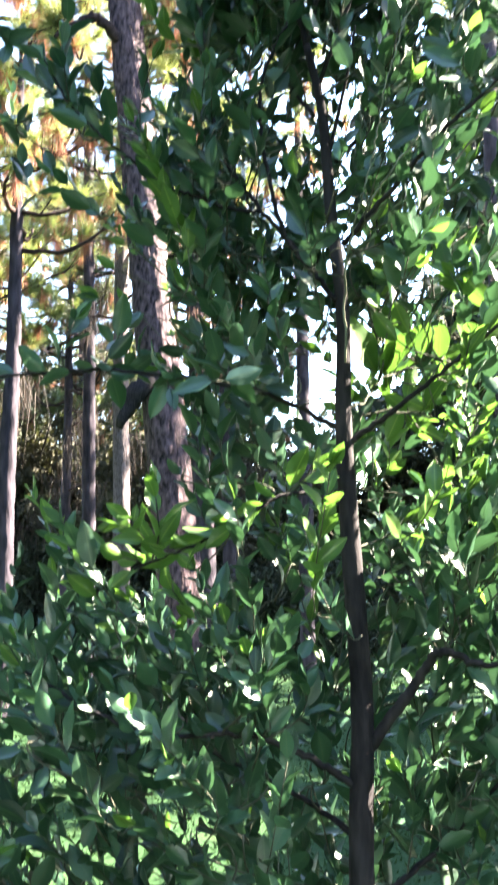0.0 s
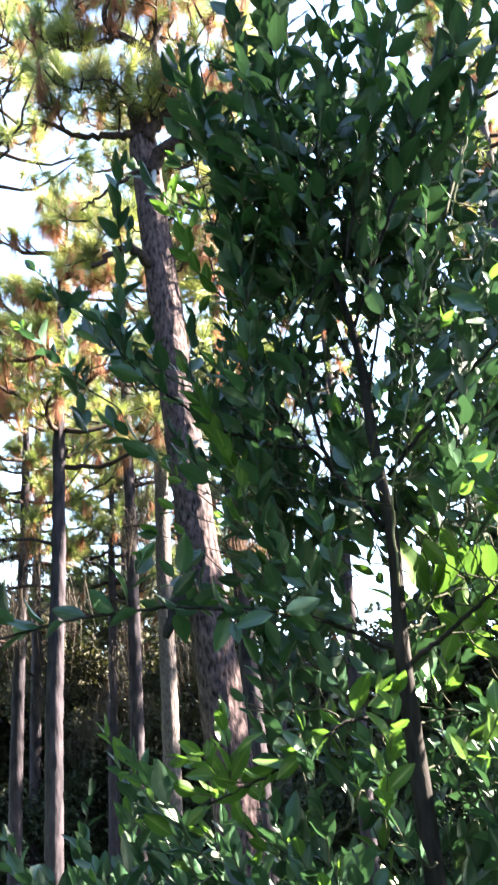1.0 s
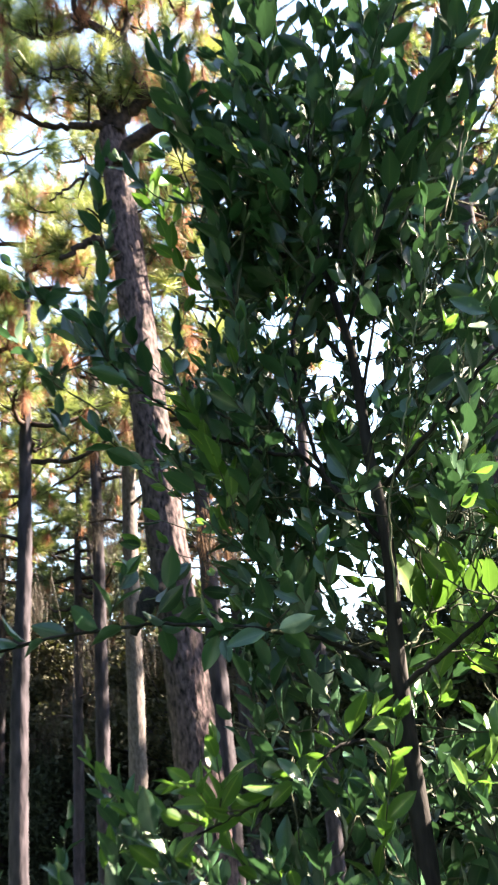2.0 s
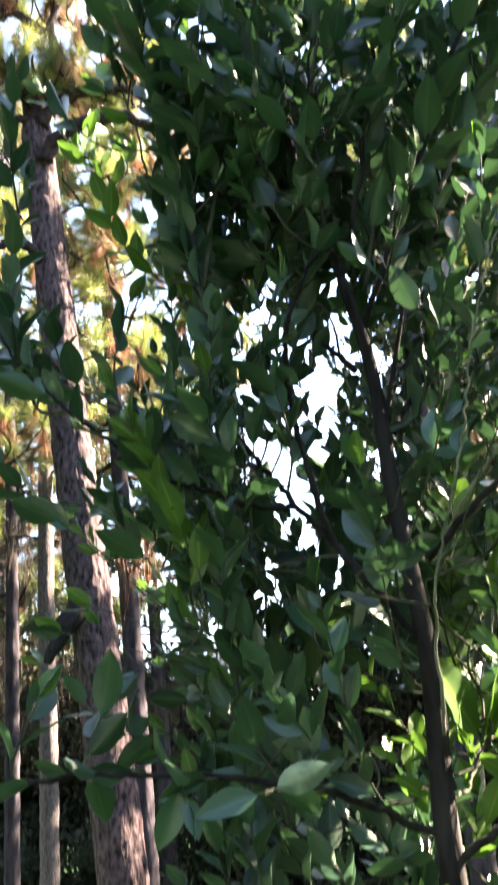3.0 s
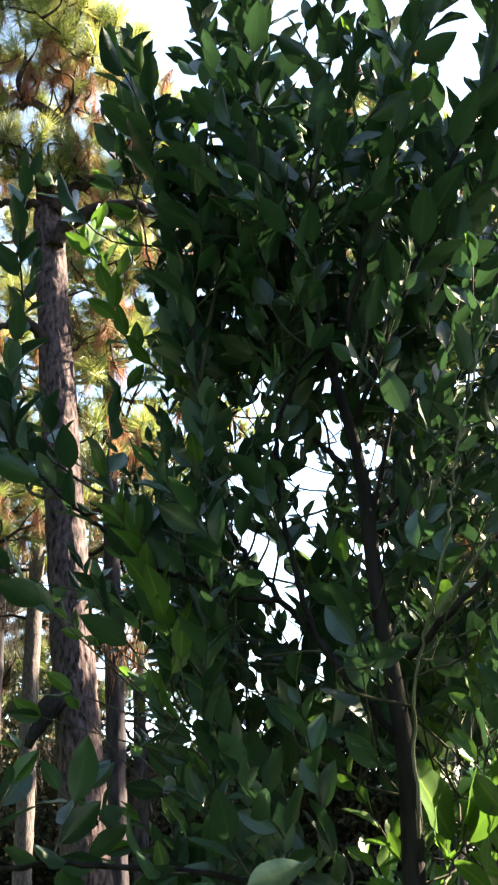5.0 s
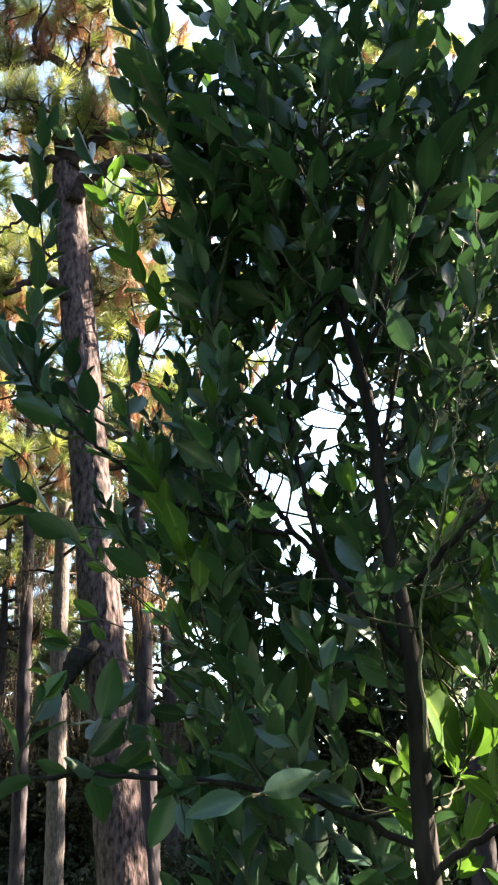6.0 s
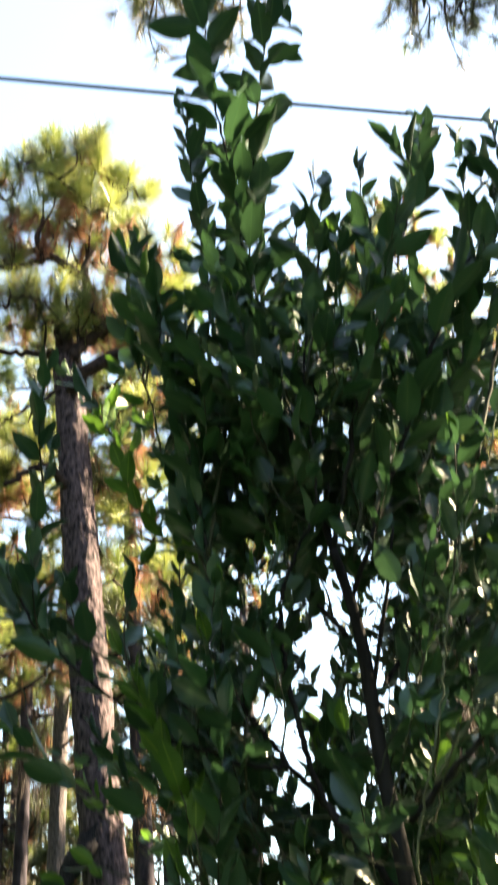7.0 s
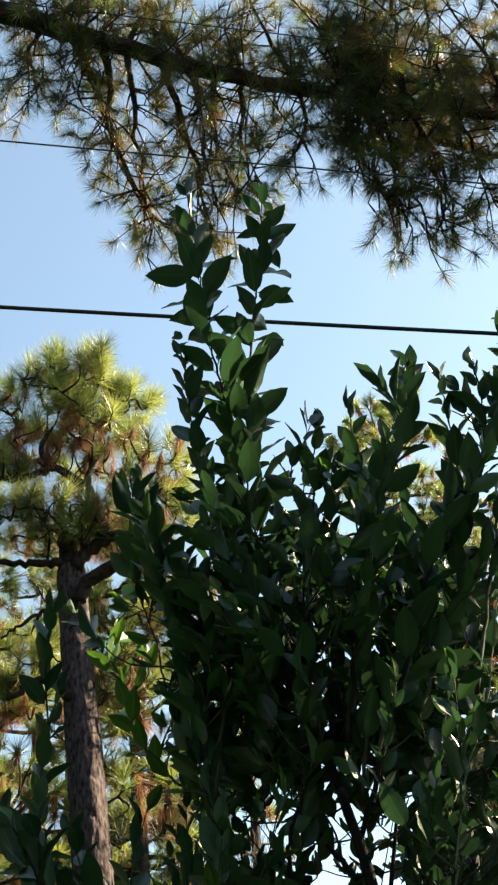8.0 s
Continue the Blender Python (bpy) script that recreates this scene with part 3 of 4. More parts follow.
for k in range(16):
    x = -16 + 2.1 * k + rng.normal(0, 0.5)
    build_broadleaf("broadleaf_tree", (x, 30 + rng.normal(0, 1)), rng.uniform(5.0, 6.8) * (0.76 if -5 < x < -1.5 else 0.9 if -1.5 <= x < 5 else 1.25 if x < -5 else 1), 3.2, 38 if -1.5 < x < 5 else 44, 330, 0.1, "dense understorey tree behind the lawn, coloured dark for the wood's shade", "tree", "wood behind the lawn", OLIVE if k % 2 else SHADED_BROAD)
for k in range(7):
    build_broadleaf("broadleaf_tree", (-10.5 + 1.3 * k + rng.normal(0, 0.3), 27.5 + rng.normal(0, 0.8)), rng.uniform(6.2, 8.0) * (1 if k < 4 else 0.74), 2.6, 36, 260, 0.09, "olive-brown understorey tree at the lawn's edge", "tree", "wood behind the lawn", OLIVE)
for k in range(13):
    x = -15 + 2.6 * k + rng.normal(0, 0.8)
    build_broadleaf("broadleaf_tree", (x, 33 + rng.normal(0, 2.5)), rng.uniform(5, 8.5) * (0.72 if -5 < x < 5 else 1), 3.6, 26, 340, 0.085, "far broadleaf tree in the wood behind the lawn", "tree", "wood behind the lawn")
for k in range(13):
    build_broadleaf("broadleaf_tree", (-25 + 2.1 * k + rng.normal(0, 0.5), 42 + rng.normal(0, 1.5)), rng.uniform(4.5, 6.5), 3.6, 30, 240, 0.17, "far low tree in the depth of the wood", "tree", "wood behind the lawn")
# tall trees added where the citrus hides them, to shade the wood's edge
for k in range(7):
    build_broadleaf("broadleaf_tree", (7.0 + 1.7 * k, 27 + 1.6 * (k * 3 % 7) + rng.normal(0, 0.5)), rng.uniform(14, 17), 5.0, 48, 170, 0.26, "tall broadleaf tree added to shade the wood's edge", "tree", "wood behind the lawn")
# ring of trees added behind the camera to cut the low sky light
for k in range(10):
    a = radians(105 + 19 * k)
    build_broadleaf("broadleaf_tree", (14 * math.sin(a), 4 + 13 * math.cos(a)), rng.uniform(8, 12), 4.5, 30, 110, 0.35, "broadleaf tree added out of view to block low sky light", "tree", "trees round the garden")
# trees added out of view so less sky lights the trunks from the left
for k in range(9):
    build_broadleaf("broadleaf_tree", (-11.2 - 1.6 * (k % 2) + rng.normal(0, 0.3), -3.5 + 2.5 * k + rng.normal(0, 0.4)), rng.uniform(11, 15), 4.5, 44, 130, 0.32, "tall dark broadleaf tree added out of view to block sky on the left", "tree", "wood beside the lawn")
# trees added outside the view to dim the sun on the lawn
for x, y, h in ((6.9, 7.2, 6.2), (7.8, 9.9, 7.0), (8.6, 12.8, 7.6), (9.5, 15.6, 8.0)):
    build_broadleaf("broadleaf_tree", (x, y), h, 3.2, 44, 220, 0.16, "leafy broadleaf tree added out of view to shade the lawn", "tree", "trees round the garden")
# unseen small tree, added to keep sun off the lower citrus crown
build_broadleaf("broadleaf_tree", (5.05, 3.52), 4.2, 2.4, 34, 300, 0.12, "small broadleaf tree added out of view to shade the lower citrus", "tree", "trees round the garden")


# ---- cables ----
def build_cable(a, b, radius, sag, label):
    a, b = np.array(a, float), np.array(b, float)
    way = b - a
    far, near = a - way * 4, b + way * 4
    s = np.linspace(0, 1, 60)
    p = far + (near - far) * s[:, None]
    p[:, 2] += sag * (4 * (s - 0.5) ** 2)
    g = Geo()
    tube(g, p, (radius, radius), 8)
    ob = new("overhead_cable", g.mesh("overhead_cable", WIRE))
    tagged(ob, label, "cable", "overhead cables", "structure")


build_cable((-1.237, 5, 6.825), (1.535, 5, 6.343), 0.0125, 0.3, "thick black overhead cable crossing the sky")
build_cable((-1.346, 5, 8.531), (1.984, 5, 7.698), 0.006, 0.3, "thin black overhead cable crossing the sky")
build_cable((-1.009, 5, 10.305), (2.327, 5, 9.202), 0.005, 0.3, "thin black overhead cable under the pine limb")


# ---- citrus tree ----
def leaf_mesh(name, mat, curl, fold):
    """One pointed oval leaf with its stalk, 1 long, lying along +y with its upper side to +z."""
    rows, cols = 8, 4
    v, f = [], []
    for i in range(rows + 1):
        u = i / rows
        w = 0.232 * (math.sin(math.pi * u**0.93) ** 0.75) * (1 - 0.16 * u) if 0 < u < 1 else 0.004
        for j in range(cols + 1):
            x = (j / cols * 2 - 1)
            wave = 0.015 * math.sin(u * 14 + j * 2.0)
            v.append((x * w, 0.1 + 0.9 * u, fold * abs(x) * w - curl * u * u + wave * abs(x)))
    for i in range(rows):
        for j in range(cols):
            a = i * (cols + 1) + j
            f.append((a, a + 1, a + cols + 2, a + cols + 1))
    n = len(v)
    v += [(-0.009, -0.02, 0.006), (0.009, -0.02, 0.006), (0.009, 0.12, 0.004), (-0.009, 0.12, 0.004), (0, -0.02, -0.012), (0, 0.12, -0.012)]
    f += [(n, n + 1, n + 2, n + 3), (n + 1, n + 4, n + 5, n + 2), (n + 4, n, n + 3, n + 5)]
    g = Geo()
    g.add(v, f)
    return g


def leaf_pose(at, way, face, size):
    y = unit(way)
    z = np.asarray(face, float) - y * np.dot(face, y)
    z = unit(z)
    x = np.cross(y, z)
    m = np.eye(4)
    m[:3, 0], m[:3, 1], m[:3, 2], m[:3, 3] = x * size, y * size, z * size, at
    return m


# holes cut through the crown along the camera's sight lines, so sky shows
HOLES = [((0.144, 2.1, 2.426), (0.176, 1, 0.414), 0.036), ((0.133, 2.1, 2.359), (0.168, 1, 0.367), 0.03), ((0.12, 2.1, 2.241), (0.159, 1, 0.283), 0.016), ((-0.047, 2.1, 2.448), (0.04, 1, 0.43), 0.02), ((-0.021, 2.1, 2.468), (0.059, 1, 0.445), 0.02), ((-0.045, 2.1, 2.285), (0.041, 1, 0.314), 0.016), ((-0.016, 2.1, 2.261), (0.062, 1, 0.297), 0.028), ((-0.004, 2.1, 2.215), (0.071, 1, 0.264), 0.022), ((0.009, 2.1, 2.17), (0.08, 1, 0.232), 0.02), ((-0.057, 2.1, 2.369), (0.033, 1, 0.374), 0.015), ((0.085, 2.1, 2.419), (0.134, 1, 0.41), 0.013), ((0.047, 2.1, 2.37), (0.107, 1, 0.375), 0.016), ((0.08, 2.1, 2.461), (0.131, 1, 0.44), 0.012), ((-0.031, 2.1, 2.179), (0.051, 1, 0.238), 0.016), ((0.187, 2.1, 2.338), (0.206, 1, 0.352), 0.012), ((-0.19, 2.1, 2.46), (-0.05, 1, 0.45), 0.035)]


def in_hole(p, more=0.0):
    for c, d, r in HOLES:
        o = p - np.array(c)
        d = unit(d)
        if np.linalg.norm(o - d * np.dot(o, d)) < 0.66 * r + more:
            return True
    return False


def before_stem(p):
    """Keeps leaves from hiding the dark stem and the pale shoot from the camera."""
    z = p[2] + 0.38 * (2.05 - p[1])
    if p[1] < 2.06 and 2.16 < z < 2.5 and abs(p[0] + 0.15 * (2.05 - p[1]) - 0.12) < 0.035:
        return True
    line = np.interp(z, (2.0, 2.15, 2.25, 2.35, 2.46, 2.56), (0.14, 0.168, 0.196, 0.215, 0.253, 0.3))
    return p[1] < 1.96 and 2.05 < z < 2.56 and abs(p[0] + 0.2 * (1.95 - p[1]) - line) < 0.03


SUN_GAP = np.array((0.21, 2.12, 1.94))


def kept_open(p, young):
    """The gap cut so that sun lights the bright shoot, and the places by the side branch cleared for the camera's view.
    """
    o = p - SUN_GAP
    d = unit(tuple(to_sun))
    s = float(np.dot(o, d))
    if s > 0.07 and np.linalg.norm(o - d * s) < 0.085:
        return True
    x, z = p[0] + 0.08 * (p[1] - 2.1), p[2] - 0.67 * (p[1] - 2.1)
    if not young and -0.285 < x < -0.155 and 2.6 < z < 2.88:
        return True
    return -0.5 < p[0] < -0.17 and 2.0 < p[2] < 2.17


LEAVES = []


def leafy(path, spacing, size, young, start=0.15, open_angle=0.62):
    """Leaves set in a spiral along a shoot, smaller at its tip."""
    seg = np.linalg.norm(np.diff(path, axis=0), axis=1)
    total = seg.sum()
    cum = np.concatenate([[0], np.cumsum(seg)])
    s, turn = start * total, rng.uniform(0, 6.28)
    while s < total:
        p = np.array([np.interp(s, cum, path[:, i]) for i in range(3)])
        q = np.array([np.interp(min(total, s + 0.02), cum, path[:, i]) for i in range(3)])
        o = np.array([np.interp(max(0, s - 0.02), cum, path[:, i]) for i in range(3)])
        t = unit(q - o)
        a = unit(np.cross(t, (0.2, 1, 0.1)))
        b = np.cross(t, a)
        turn += 2.4 + rng.normal(0, 0.3)
        out = a * math.cos(turn) + b * math.sin(turn)
        k = open_angle * rng.uniform(0.55, 1.25)
        end = s / total
        way = unit(t * math.cos(k) + out * math.sin(k) + np.array((0, 0, 0.15)) + rng.normal(0, 0.14, 3))
        face = unit(t * 0.5 - out * 0.8 + rng.normal(0, 0.45, 3))
        z = 0.86 * size * rng.uniform(0.72, 1.08) * (1 - 0.6 * max(0, (end - 0.8) / 0.2))
        mid = p + way * z * 0.55
        # the box before the bright shoot is thinned for the camera's view
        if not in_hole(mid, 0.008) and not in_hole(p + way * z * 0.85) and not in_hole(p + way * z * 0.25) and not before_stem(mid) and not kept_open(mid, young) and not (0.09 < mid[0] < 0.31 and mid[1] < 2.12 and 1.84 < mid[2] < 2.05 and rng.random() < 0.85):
            LEAVES.append((p, leaf_pose(p, way, face, z), young, int(rng.integers(3))))
        s += spacing * rng.uniform(0.7, 1.3)
    t = unit(path[-1] - path[-2])
    for k in range(2):
        LEAVES.append((path[-1], leaf_pose(path[-1], t + rng.normal(0, 0.25, 3), rng.normal(0, 1, 3), size * 0.55), True if young or rng.random() < 0.4 else False, 0))


def build_citrus():
    tree = thing("citrus_tree", (0.14, 2.02, 0), "young citrus tree with dense glossy dark green leaves", "citrus tree")
    stems, boughs = [], []
    trunk_line = [(0.13, 2.0, -0.05), (0.15, 2.01, 0.5), (0.14, 2.02, 1.04), (0.15, 2.04, 1.32), (0.14, 2.05, 1.6), (0.135, 2.06, 1.8), (0.14, 2.07, 2.0), (0.125, 2.09, 2.2), (0.115, 2.09, 2.38), (0.09, 2.1, 2.52)]
    g = Geo()
    p = curve(trunk_line, 70)
    tube(g, p, (0.026, 0.022, 0.019, 0.016, 0.012, 0.01, 0.007), 14, 0.05)
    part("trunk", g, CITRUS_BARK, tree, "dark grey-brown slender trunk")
    stems.append(p)

    def stem(points, thick, thin, spacing=0.024, size=0.088, young=False, start=0.2, sides=0, reach=(0.1, 0.24), name="branch", leaves=True, opening=0.62, bark=None):
        q = curve(points, 10 * len(points))
        q[2:-1] += rng.normal(0, 0.0014, (len(q) - 3, 3))
        w = Geo()
        tube(w, q, (thick * 0.72, (thick + thin) * 0.33, thin * 0.7), 7, 0.06)
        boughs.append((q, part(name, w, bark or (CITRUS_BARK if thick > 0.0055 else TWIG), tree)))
        stems.append(q)
        if leaves:
            leafy(q, spacing, size, young, start, opening)
        for _ in range(sides):
            b = q[rng.integers(int(len(q) * 0.25), len(q))]
            side_shoot(b, unit(rng.normal(0, 0.6, 3) + np.array((0, 0, 0.8))), rng.uniform(*reach), size, young)

    twigs = Geo()

    def side_shoot(b, way, ln, size, young):
        mid = b + way * ln * 0.5 + rng.normal(0, 0.012, 3)
        e = b + way * ln + np.array((0, 0, 0.18 * ln))
        q = curve([b, mid, e], 8)
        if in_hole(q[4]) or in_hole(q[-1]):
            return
        tube(twigs, q, (0.0019, 0.001), 5)
        leafy(q, 0.021, size, young, 0.2)

    # lower crown
    stem([(0.15, 2.04, 1.24), (0.24, 2.01, 1.36), (0.28, 1.98, 1.41), (0.36, 1.94, 1.39), (0.55, 1.9, 1.47)], 0.015, 0.005, start=0.6, sides=6)
    stem([(0.14, 2.03, 1.19), (0.05, 1.99, 1.25), (-0.05, 1.94, 1.29), (-0.2, 1.89, 1.3), (-0.38, 1.86, 1.4)], 0.01, 0.004, start=0.3, sides=8)
    stem([(0.15, 2.03, 1.1), (0.05, 2.1, 1.16), (-0.15, 2.2, 1.25), (-0.35, 2.26, 1.38)], 0.009, 0.004, start=0.3, sides=7)
    stem([(0.14, 2.03, 1.0), (0.3, 2.1, 1.1), (0.48, 2.15, 1.28)], 0.009, 0.004, start=0.3, sides=6)
    stem([(0.14, 2.06, 1.66), (0.03, 2.0, 1.67), (-0.09, 1.95, 1.6), (-0.21, 1.9, 1.55)], 0.006, 0.003, young=True, start=0.35, sides=5, reach=(0.05, 0.12))
    stem([(0.14, 2.06, 1.76), (0.26, 1.99, 1.84), (0.38, 1.92, 1.93), (0.55, 1.86, 2.05)], 0.008, 0.003, young=True, start=0.25, sides=7)
    stem([(0.13, 2.06, 1.79), (-0.01, 2.02, 1.85), (-0.21, 1.97, 1.88), (-0.41, 1.92, 1.87), (-0.62, 1.86, 1.82)], 0.007, 0.003, spacing=0.04, start=0.3, sides=7, reach=(0.06, 0.14))
    # middle
    stem([(0.14, 2.03, 1.9), (0.145, 2.0, 2.06), (0.168, 1.97, 2.155), (0.196, 1.96, 2.25), (0.215, 1.95, 2.35), (0.253, 1.94, 2.465), (0.3, 1.94, 2.565), (0.36, 1.93, 2.75)], 0.003, 0.0016, spacing=0.05, start=0.3, sides=3, bark=RIM_LIT_TWIG)
    stem([(0.16, 2.0, 2.12), (0.2, 1.96, 2.18), (0.27, 1.93, 2.27), (0.33, 1.92, 2.4), (0.37, 1.92, 2.55)], 0.0035, 0.0015, spacing=0.05, start=0.4, bark=RIM_LIT_TWIG)
    stem([(0.13, 2.07, 2.02), (0.06, 2.08, 2.12), (0.01, 2.1, 2.19), (-0.04, 2.11, 2.26), (-0.08, 2.12, 2.34), (-0.09, 2.13, 2.44), (-0.1, 2.14, 2.54), (-0.12, 2.15, 2.66), (-0.15, 2.18, 2.82)], 0.0075, 0.0025, spacing=0.032, start=0.4, sides=9)
    stem([(0.0, 2.1, 2.2), (-0.06, 2.08, 2.2), (-0.11, 2.07, 2.22), (-0.17, 2.06, 2.24), (-0.23, 2.06, 2.29), (-0.28, 2.05, 2.33), (-0.34, 2.05, 2.39), (-0.39, 2.04, 2.48)], 0.006, 0.0025, spacing=0.034, start=0.25, sides=3, reach=(0.06, 0.14))
    stem([(0.08, 2.08, 2.09), (0.04, 2.08, 2.15), (0.01, 2.08, 2.28), (0.0, 2.08, 2.39), (0.01, 2.08, 2.46), (0.04, 2.07, 2.52), (0.07, 2.07, 2.6), (0.07, 2.07, 2.74), (0.07, 2.07, 2.84), (0.1, 2.07, 3.0)], 0.0065, 0.002, spacing=0.035, start=0.45, sides=8)
    stem([(-0.08, 2.12, 2.42), (-0.11, 2.26, 2.56), (-0.17, 2.32, 2.65), (-0.22, 2.35, 2.72), (-0.25, 2.37, 2.8), (-0.27, 2.4, 2.9), (-0.33, 2.43, 3.0)], 0.004, 0.0018, spacing=0.02, size=0.085, young=True, start=0.25, sides=2, reach=(0.06, 0.1))
    stem([(-0.28, 2.05, 2.33), (-0.34, 2.14, 2.38), (-0.38, 2.18, 2.54), (-0.38, 2.22, 2.68), (-0.37, 2.26, 2.8)], 0.004, 0.002, spacing=0.024, sides=2)
    stem([(-0.04, 2.11, 2.26), (-0.11, 2.13, 2.28), (-0.23, 2.19, 2.38), (-0.33, 2.25, 2.46), (-0.46, 2.3, 2.6), (-0.61, 2.36, 2.78)], 0.005, 0.002, spacing=0.026, start=0.4, sides=5, reach=(0.06, 0.15))
    # upright leaders
    stem([(-0.1, 2.14, 2.54), (-0.13, 2.17, 2.78), (-0.17, 2.18, 2.95), (-0.2, 2.19, 3.1), (-0.215, 2.19, 3.2)], 0.0045, 0.0018, spacing=0.02, size=0.112, start=0.1, sides=3, reach=(0.08, 0.16))
    stem([(-0.1, 2.14, 2.5), (-0.16, 2.24, 2.72), (-0.2, 2.26, 2.92), (-0.245, 2.25, 3.08)], 0.004, 0.0018, spacing=0.024, size=0.096, start=0.15, sides=2, reach=(0.06, 0.12))
    stem([(0.09, 2.1, 2.52), (0.05, 2.16, 2.75), (0.02, 2.22, 3.02), (0.03, 2.24, 3.23), (0.03, 2.26, 3.49), (0.06, 2.29, 3.76), (0.1, 2.31, 4.0), (0.125, 2.33, 4.28)], 0.009, 0.002, spacing=0.022, size=0.15, start=0.25, opening=1.12)
    stem([(0.05, 2.16, 2.75), (0.0, 2.22, 3.1), (-0.02, 2.24, 3.4), (-0.05, 2.25, 3.66), (-0.06, 2.26, 3.9), (-0.075, 2.27, 4.21)], 0.006, 0.002, spacing=0.022, size=0.146, start=0.12, opening=1.12)
    stem([(0.02, 2.2, 2.9), (0.0, 2.2, 3.2), (0.0, 2.22, 3.45)], 0.004, 0.0018, spacing=0.024, size=0.115, start=0.1, opening=0.85)
    stem([(-0.1, 2.14, 2.54), (-0.06, 2.16, 2.8), (-0.05, 2.17, 2.99), (-0.08, 2.19, 3.21), (-0.1, 2.21, 3.36), (-0.11, 2.23, 3.56), (-0.13, 2.25, 3.66)], 0.005, 0.0018, spacing=0.024, size=0.1, start=0.15)
    stem([(0.09, 2.1, 2.52), (0.14, 2.05, 2.72), (0.18, 2.02, 2.92), (0.25, 2.02, 3.05), (0.3, 2.03, 3.2), (0.325, 2.04, 3.34)], 0.006, 0.002, spacing=0.022, size=0.108, start=0.2, sides=3, reach=(0.06, 0.13))
    stem([(0.11, 2.1, 2.44), (0.22, 2.02, 2.7), (0.32, 1.97, 2.93), (0.39, 1.99, 3.0), (0.44, 2.02, 3.15), (0.455, 2.03, 3.31)], 0.006, 0.002, spacing=0.022, size=0.108, start=0.2, sides=3, reach=(0.06, 0.13))
    stem([(0.07, 2.07, 2.8), (0.11, 2.07, 3.03), (0.12, 2.08, 3.12), (0.14, 2.08, 3.22)], 0.004, 0.0018, spacing=0.024, size=0.1, sides=2, reach=(0.06, 0.12))
    stem([(0.3, 1.98, 2.6), (0.42, 2.05, 2.95), (0.5, 2.06, 3.15), (0.56, 2.06, 3.5)], 0.005, 0.002, spacing=0.022, size=0.1, sides=2, reach=(0.06, 0.12))
    stem([(0.12, 2.1, 2.5), (0.17, 2.1, 2.75), (0.2, 2.08, 3.0), (0.205, 2.07, 3.25)], 0.0045, 0.0018, spacing=0.022, size=0.1, start=0.1)
    stem([(0.15, 2.07, 2.55), (0.22, 2.08, 2.75), (0.27, 2.08, 2.93), (0.28, 2.07, 3.06)], 0.0045, 0.0018, spacing=0.022, size=0.1, start=0.1)
    stem([(0.22, 2.02, 2.6), (0.32, 2.06, 2.8), (0.38, 2.07, 3.05), (0.39, 2.06, 3.3)], 0.0045, 0.0018, spacing=0.022, size=0.1, start=0.1)
    stem([(0.14, 2.12, 2.3), (0.25, 2.3, 2.5), (0.32, 2.4, 2.8), (0.36, 2.45, 3.1)], 0.007, 0.002, sides=8)
    stem([(0.1, 2.14, 2.4), (0.05, 2.35, 2.6), (0.02, 2.45, 2.9), (0.05, 2.5, 3.15)], 0.007, 0.002, sides=8)
    stem([(0.14, 2.0, 2.1), (0.3, 1.9, 2.25), (0.45, 1.9, 2.4), (0.55, 1.9, 2.6)], 0.007, 0.002, sides=8)
    # a shoot on the sunny side, its large bright leaves coloured as if sunlit
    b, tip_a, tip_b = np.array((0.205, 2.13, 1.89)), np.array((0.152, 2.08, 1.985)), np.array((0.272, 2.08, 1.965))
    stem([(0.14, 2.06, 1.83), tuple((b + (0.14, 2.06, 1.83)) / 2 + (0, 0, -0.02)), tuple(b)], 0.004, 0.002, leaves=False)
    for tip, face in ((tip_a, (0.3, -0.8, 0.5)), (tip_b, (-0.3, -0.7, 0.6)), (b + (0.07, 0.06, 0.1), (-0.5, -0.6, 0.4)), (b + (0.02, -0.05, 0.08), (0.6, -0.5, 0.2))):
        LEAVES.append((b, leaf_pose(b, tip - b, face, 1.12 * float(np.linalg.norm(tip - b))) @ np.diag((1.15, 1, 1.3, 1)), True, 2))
    part("trunk_fork", twig_fork(), CITRUS_BARK, tree)

    # short shoots that fill the crown, each tied to the nearest stem
    nodes = np.concatenate(stems)
    small = [((-0.16, 0.32), (2.02, 2.45), (2.1, 2.5), 90), ((-0.1, 0.35), (2.05, 2.4), (1.85, 2.15), 14), ((-0.16, 0.08), (2.12, 2.45), (2.08, 2.36), 44)]
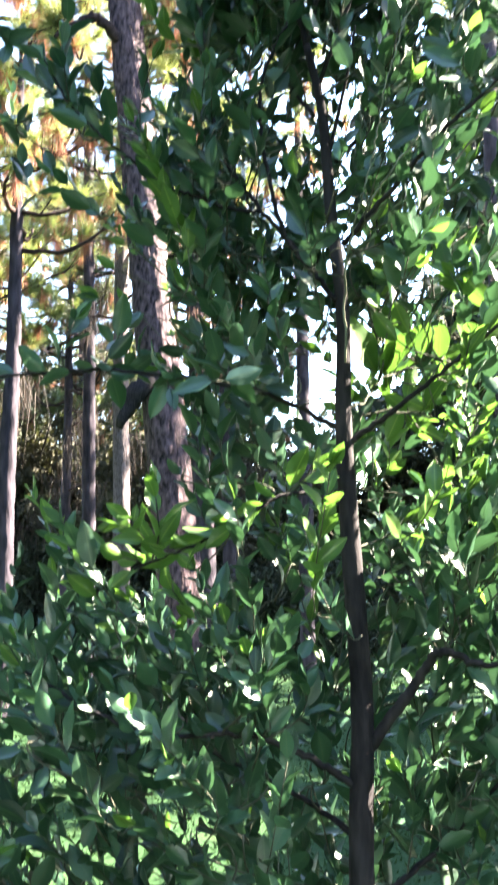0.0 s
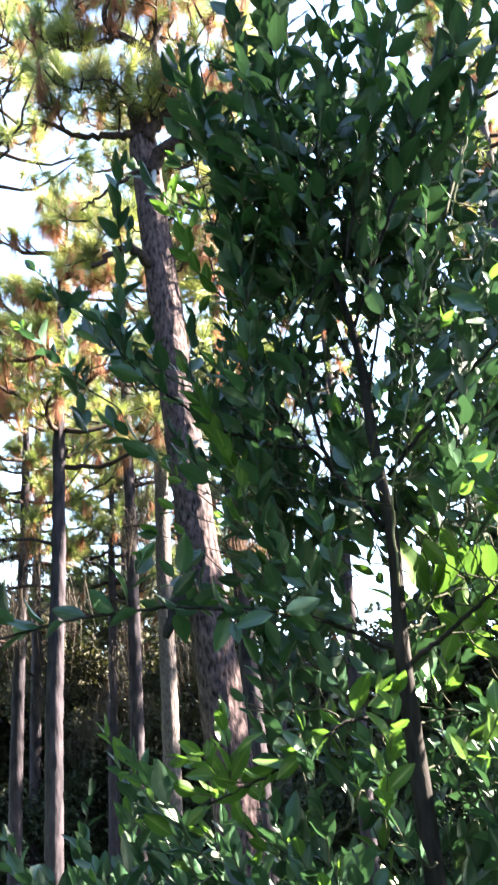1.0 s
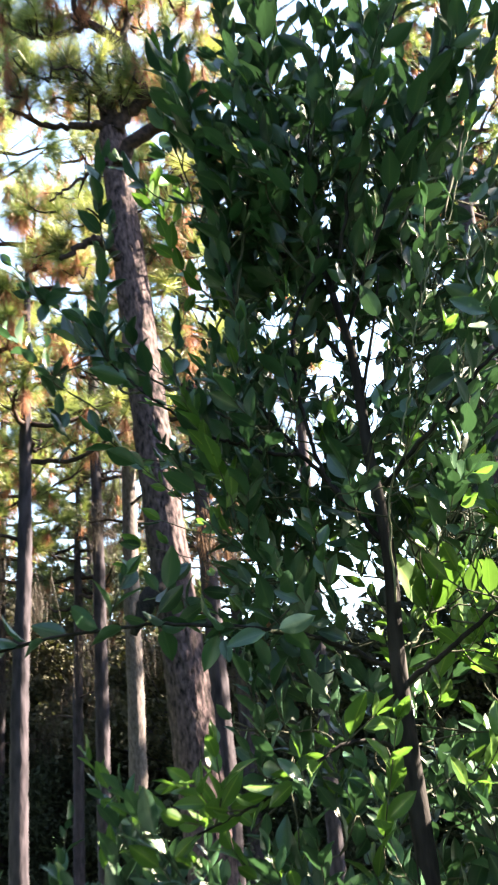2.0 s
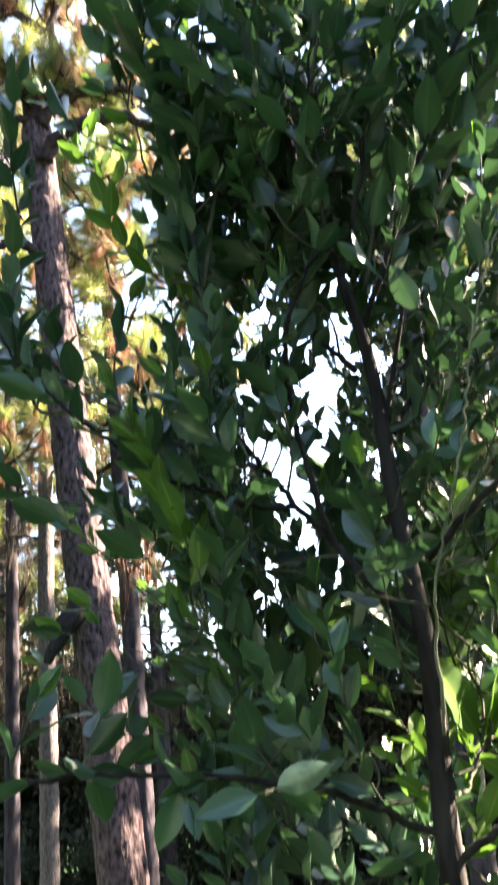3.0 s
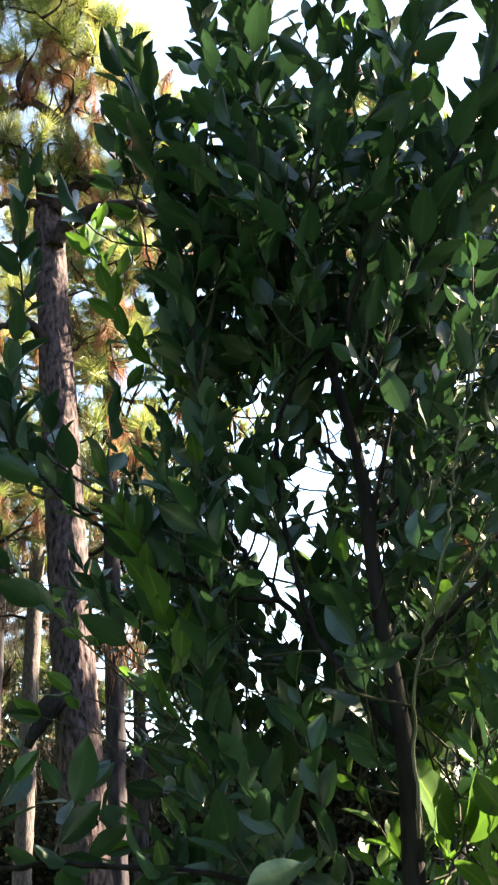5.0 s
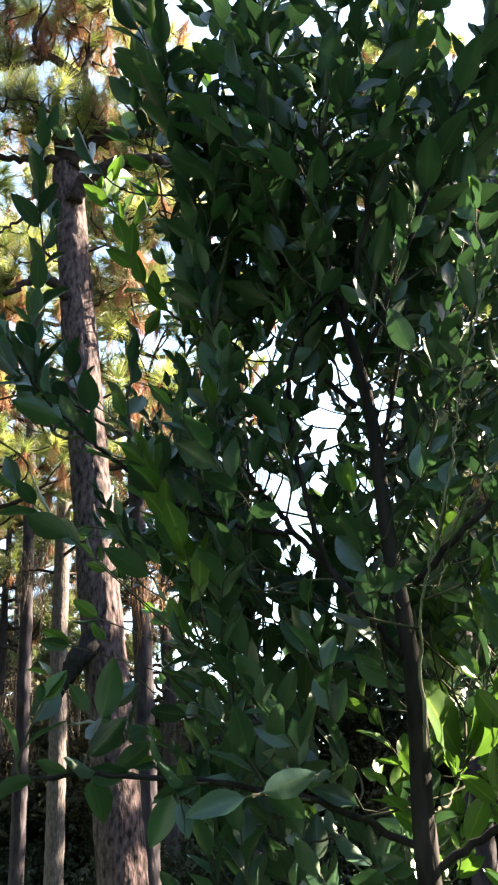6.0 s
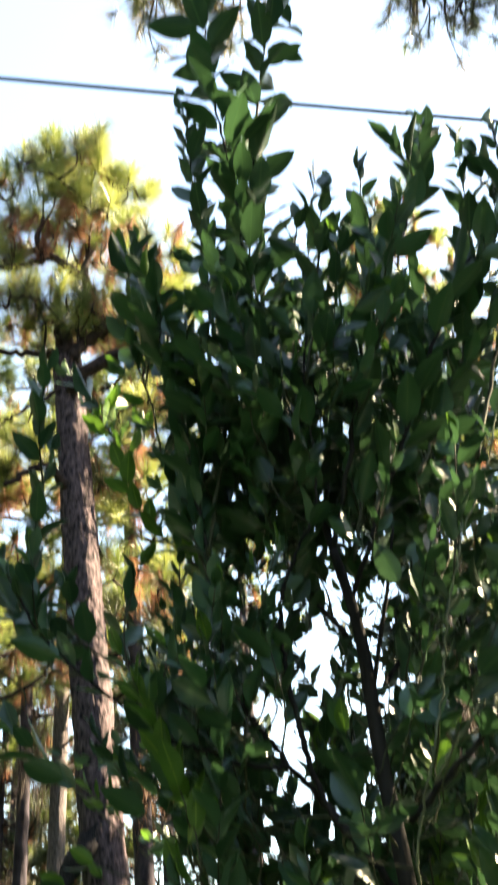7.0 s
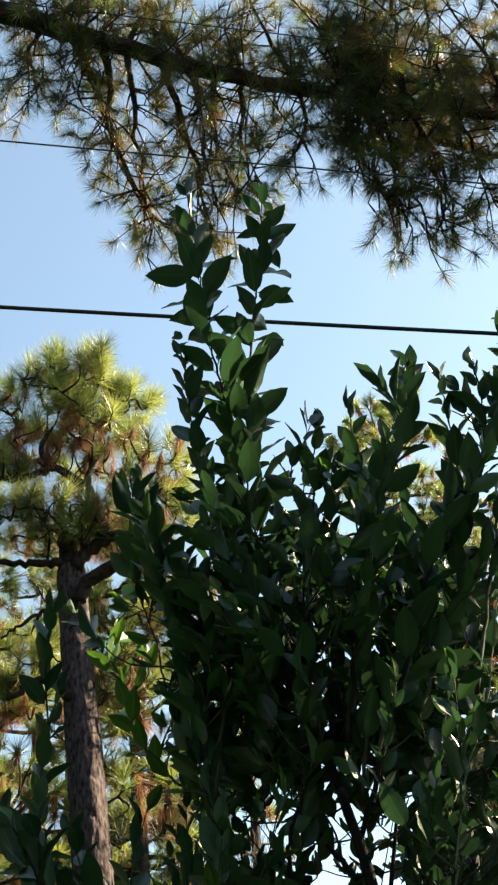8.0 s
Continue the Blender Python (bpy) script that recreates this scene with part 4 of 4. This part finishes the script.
    # True: yellow-green leaves, for young growth and to stand in for sunlit patches
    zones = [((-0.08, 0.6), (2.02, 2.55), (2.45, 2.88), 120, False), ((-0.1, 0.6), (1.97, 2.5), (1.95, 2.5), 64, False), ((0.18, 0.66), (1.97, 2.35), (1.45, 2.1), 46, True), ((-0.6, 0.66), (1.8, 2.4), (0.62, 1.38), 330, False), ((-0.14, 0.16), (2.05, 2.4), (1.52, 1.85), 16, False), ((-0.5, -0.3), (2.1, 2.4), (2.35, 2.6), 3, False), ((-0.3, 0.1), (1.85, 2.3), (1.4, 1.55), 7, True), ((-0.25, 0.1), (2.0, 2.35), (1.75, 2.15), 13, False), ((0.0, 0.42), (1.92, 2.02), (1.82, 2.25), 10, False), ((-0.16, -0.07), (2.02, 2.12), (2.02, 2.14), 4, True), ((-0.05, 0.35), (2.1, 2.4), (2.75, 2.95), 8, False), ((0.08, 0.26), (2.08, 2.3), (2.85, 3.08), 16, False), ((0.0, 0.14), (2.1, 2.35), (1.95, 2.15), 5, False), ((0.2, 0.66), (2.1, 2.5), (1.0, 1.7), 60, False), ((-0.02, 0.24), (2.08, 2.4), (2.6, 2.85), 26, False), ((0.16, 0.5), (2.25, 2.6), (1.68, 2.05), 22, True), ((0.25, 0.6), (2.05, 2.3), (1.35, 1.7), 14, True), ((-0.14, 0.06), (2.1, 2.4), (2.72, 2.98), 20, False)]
    for xs, ys, zs, n, young in zones + [(*z, False) for z in small]:
        little = (xs, ys, zs, n) in small
        for _ in range(n):
            b = np.array((rng.uniform(*xs), rng.uniform(*ys), rng.uniform(*zs)))
            near = nodes[np.argmin(np.linalg.norm((nodes - b + np.array((0, 0, 0.06))) * (1, 1, 1.3), axis=1))]
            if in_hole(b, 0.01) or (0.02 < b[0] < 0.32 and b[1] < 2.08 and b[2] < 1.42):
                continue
            out = unit(b - np.array((0.12, 2.08, b[2])))
            d = unit(out * 0.5 + rng.normal(0, 0.35, 3) + np.array((0, 0, 0.9)))
            e = b + d * rng.uniform(0.12, 0.27)
            side = rng.normal(0, 0.03, 3)
            q = curve([near, near * 0.65 + b * 0.35 + side * (1, 1, 0.4), near * 0.3 + b * 0.7 + side, b, e], 14)
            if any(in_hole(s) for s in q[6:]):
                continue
            tube(twigs, q, (0.002, 0.0015, 0.0009), 5)
            leafy(q, 0.02, rng.uniform(0.05, 0.07) if little else rng.uniform(0.072, 0.096), young and rng.random() < 0.5, max(0.3, 1 - 0.26 / max(0.1, float(np.linalg.norm(np.diff(q, axis=0), axis=1).sum()))))
            nodes = np.concatenate([nodes, q[6:]])
    part("fine_wood", twigs, TWIG, tree, "thin green twigs", "stuff")

    kinds = {}
    for young, mat in ((False, LEAF), (True, YOUNG_SUNLIT)):
        for k, (curl, fold) in enumerate(((0.1, 0.34), (0.2, 0.46), (0.02, 0.22))):
            kinds[young, k] = leaf_mesh("leaf", mat, curl, fold)
    meshes = {key: geo.mesh("leaf", YOUNG_SUNLIT if key[0] else LEAF) for key, geo in kinds.items()}
    rib = np.array([0, 0, 1, 0, 0] * 9 + [0] * 6, float)
    for me in meshes.values():
        me.attributes.new("rib", "FLOAT", "POINT").data.foreach_set("value", rib)
    order = sorted(range(len(LEAVES)), key=lambda i: LEAVES[i][0][1])
    rest = {False: Geo(), True: Geo()}
    base = Matrix.Translation(-tree.location)
    for rank, i in enumerate(order):
        _, m, young, k = LEAVES[i]
        if rank < 300:
            ob = new("leaf", meshes[young, k])
            ob.parent = min(boughs, key=lambda o: float(np.min(np.linalg.norm(o[0] - LEAVES[i][0], axis=1))))[1]
            ob.matrix_basis = base @ Matrix(m.tolist())
        else:
            src = kinds[young, k]
            v = src.v[0]
            rest[young].add(v @ m[:3, :3].T + m[:3, 3], src.f)
    many = [part("foliage", rest[False], LEAF, tree, "glossy dark green pointed leaves", "stuff"), part("young_foliage", rest[True], YOUNG_SUNLIT, tree, "bright yellow-green young leaves, sunlight put into their colour", "stuff")]
    for ob in many:
        ob.data.attributes.new("rib", "FLOAT", "POINT").data.foreach_set("value", np.tile(rib, len(ob.data.vertices) // 51))


def twig_fork():
    g = Geo()
    tube(g, curve([(0.125, 2.09, 2.3), (0.145, 2.085, 2.38), (0.165, 2.08, 2.46), (0.18, 2.07, 2.54)], 12), (0.004, 0.002), 6)
    return g


build_citrus()
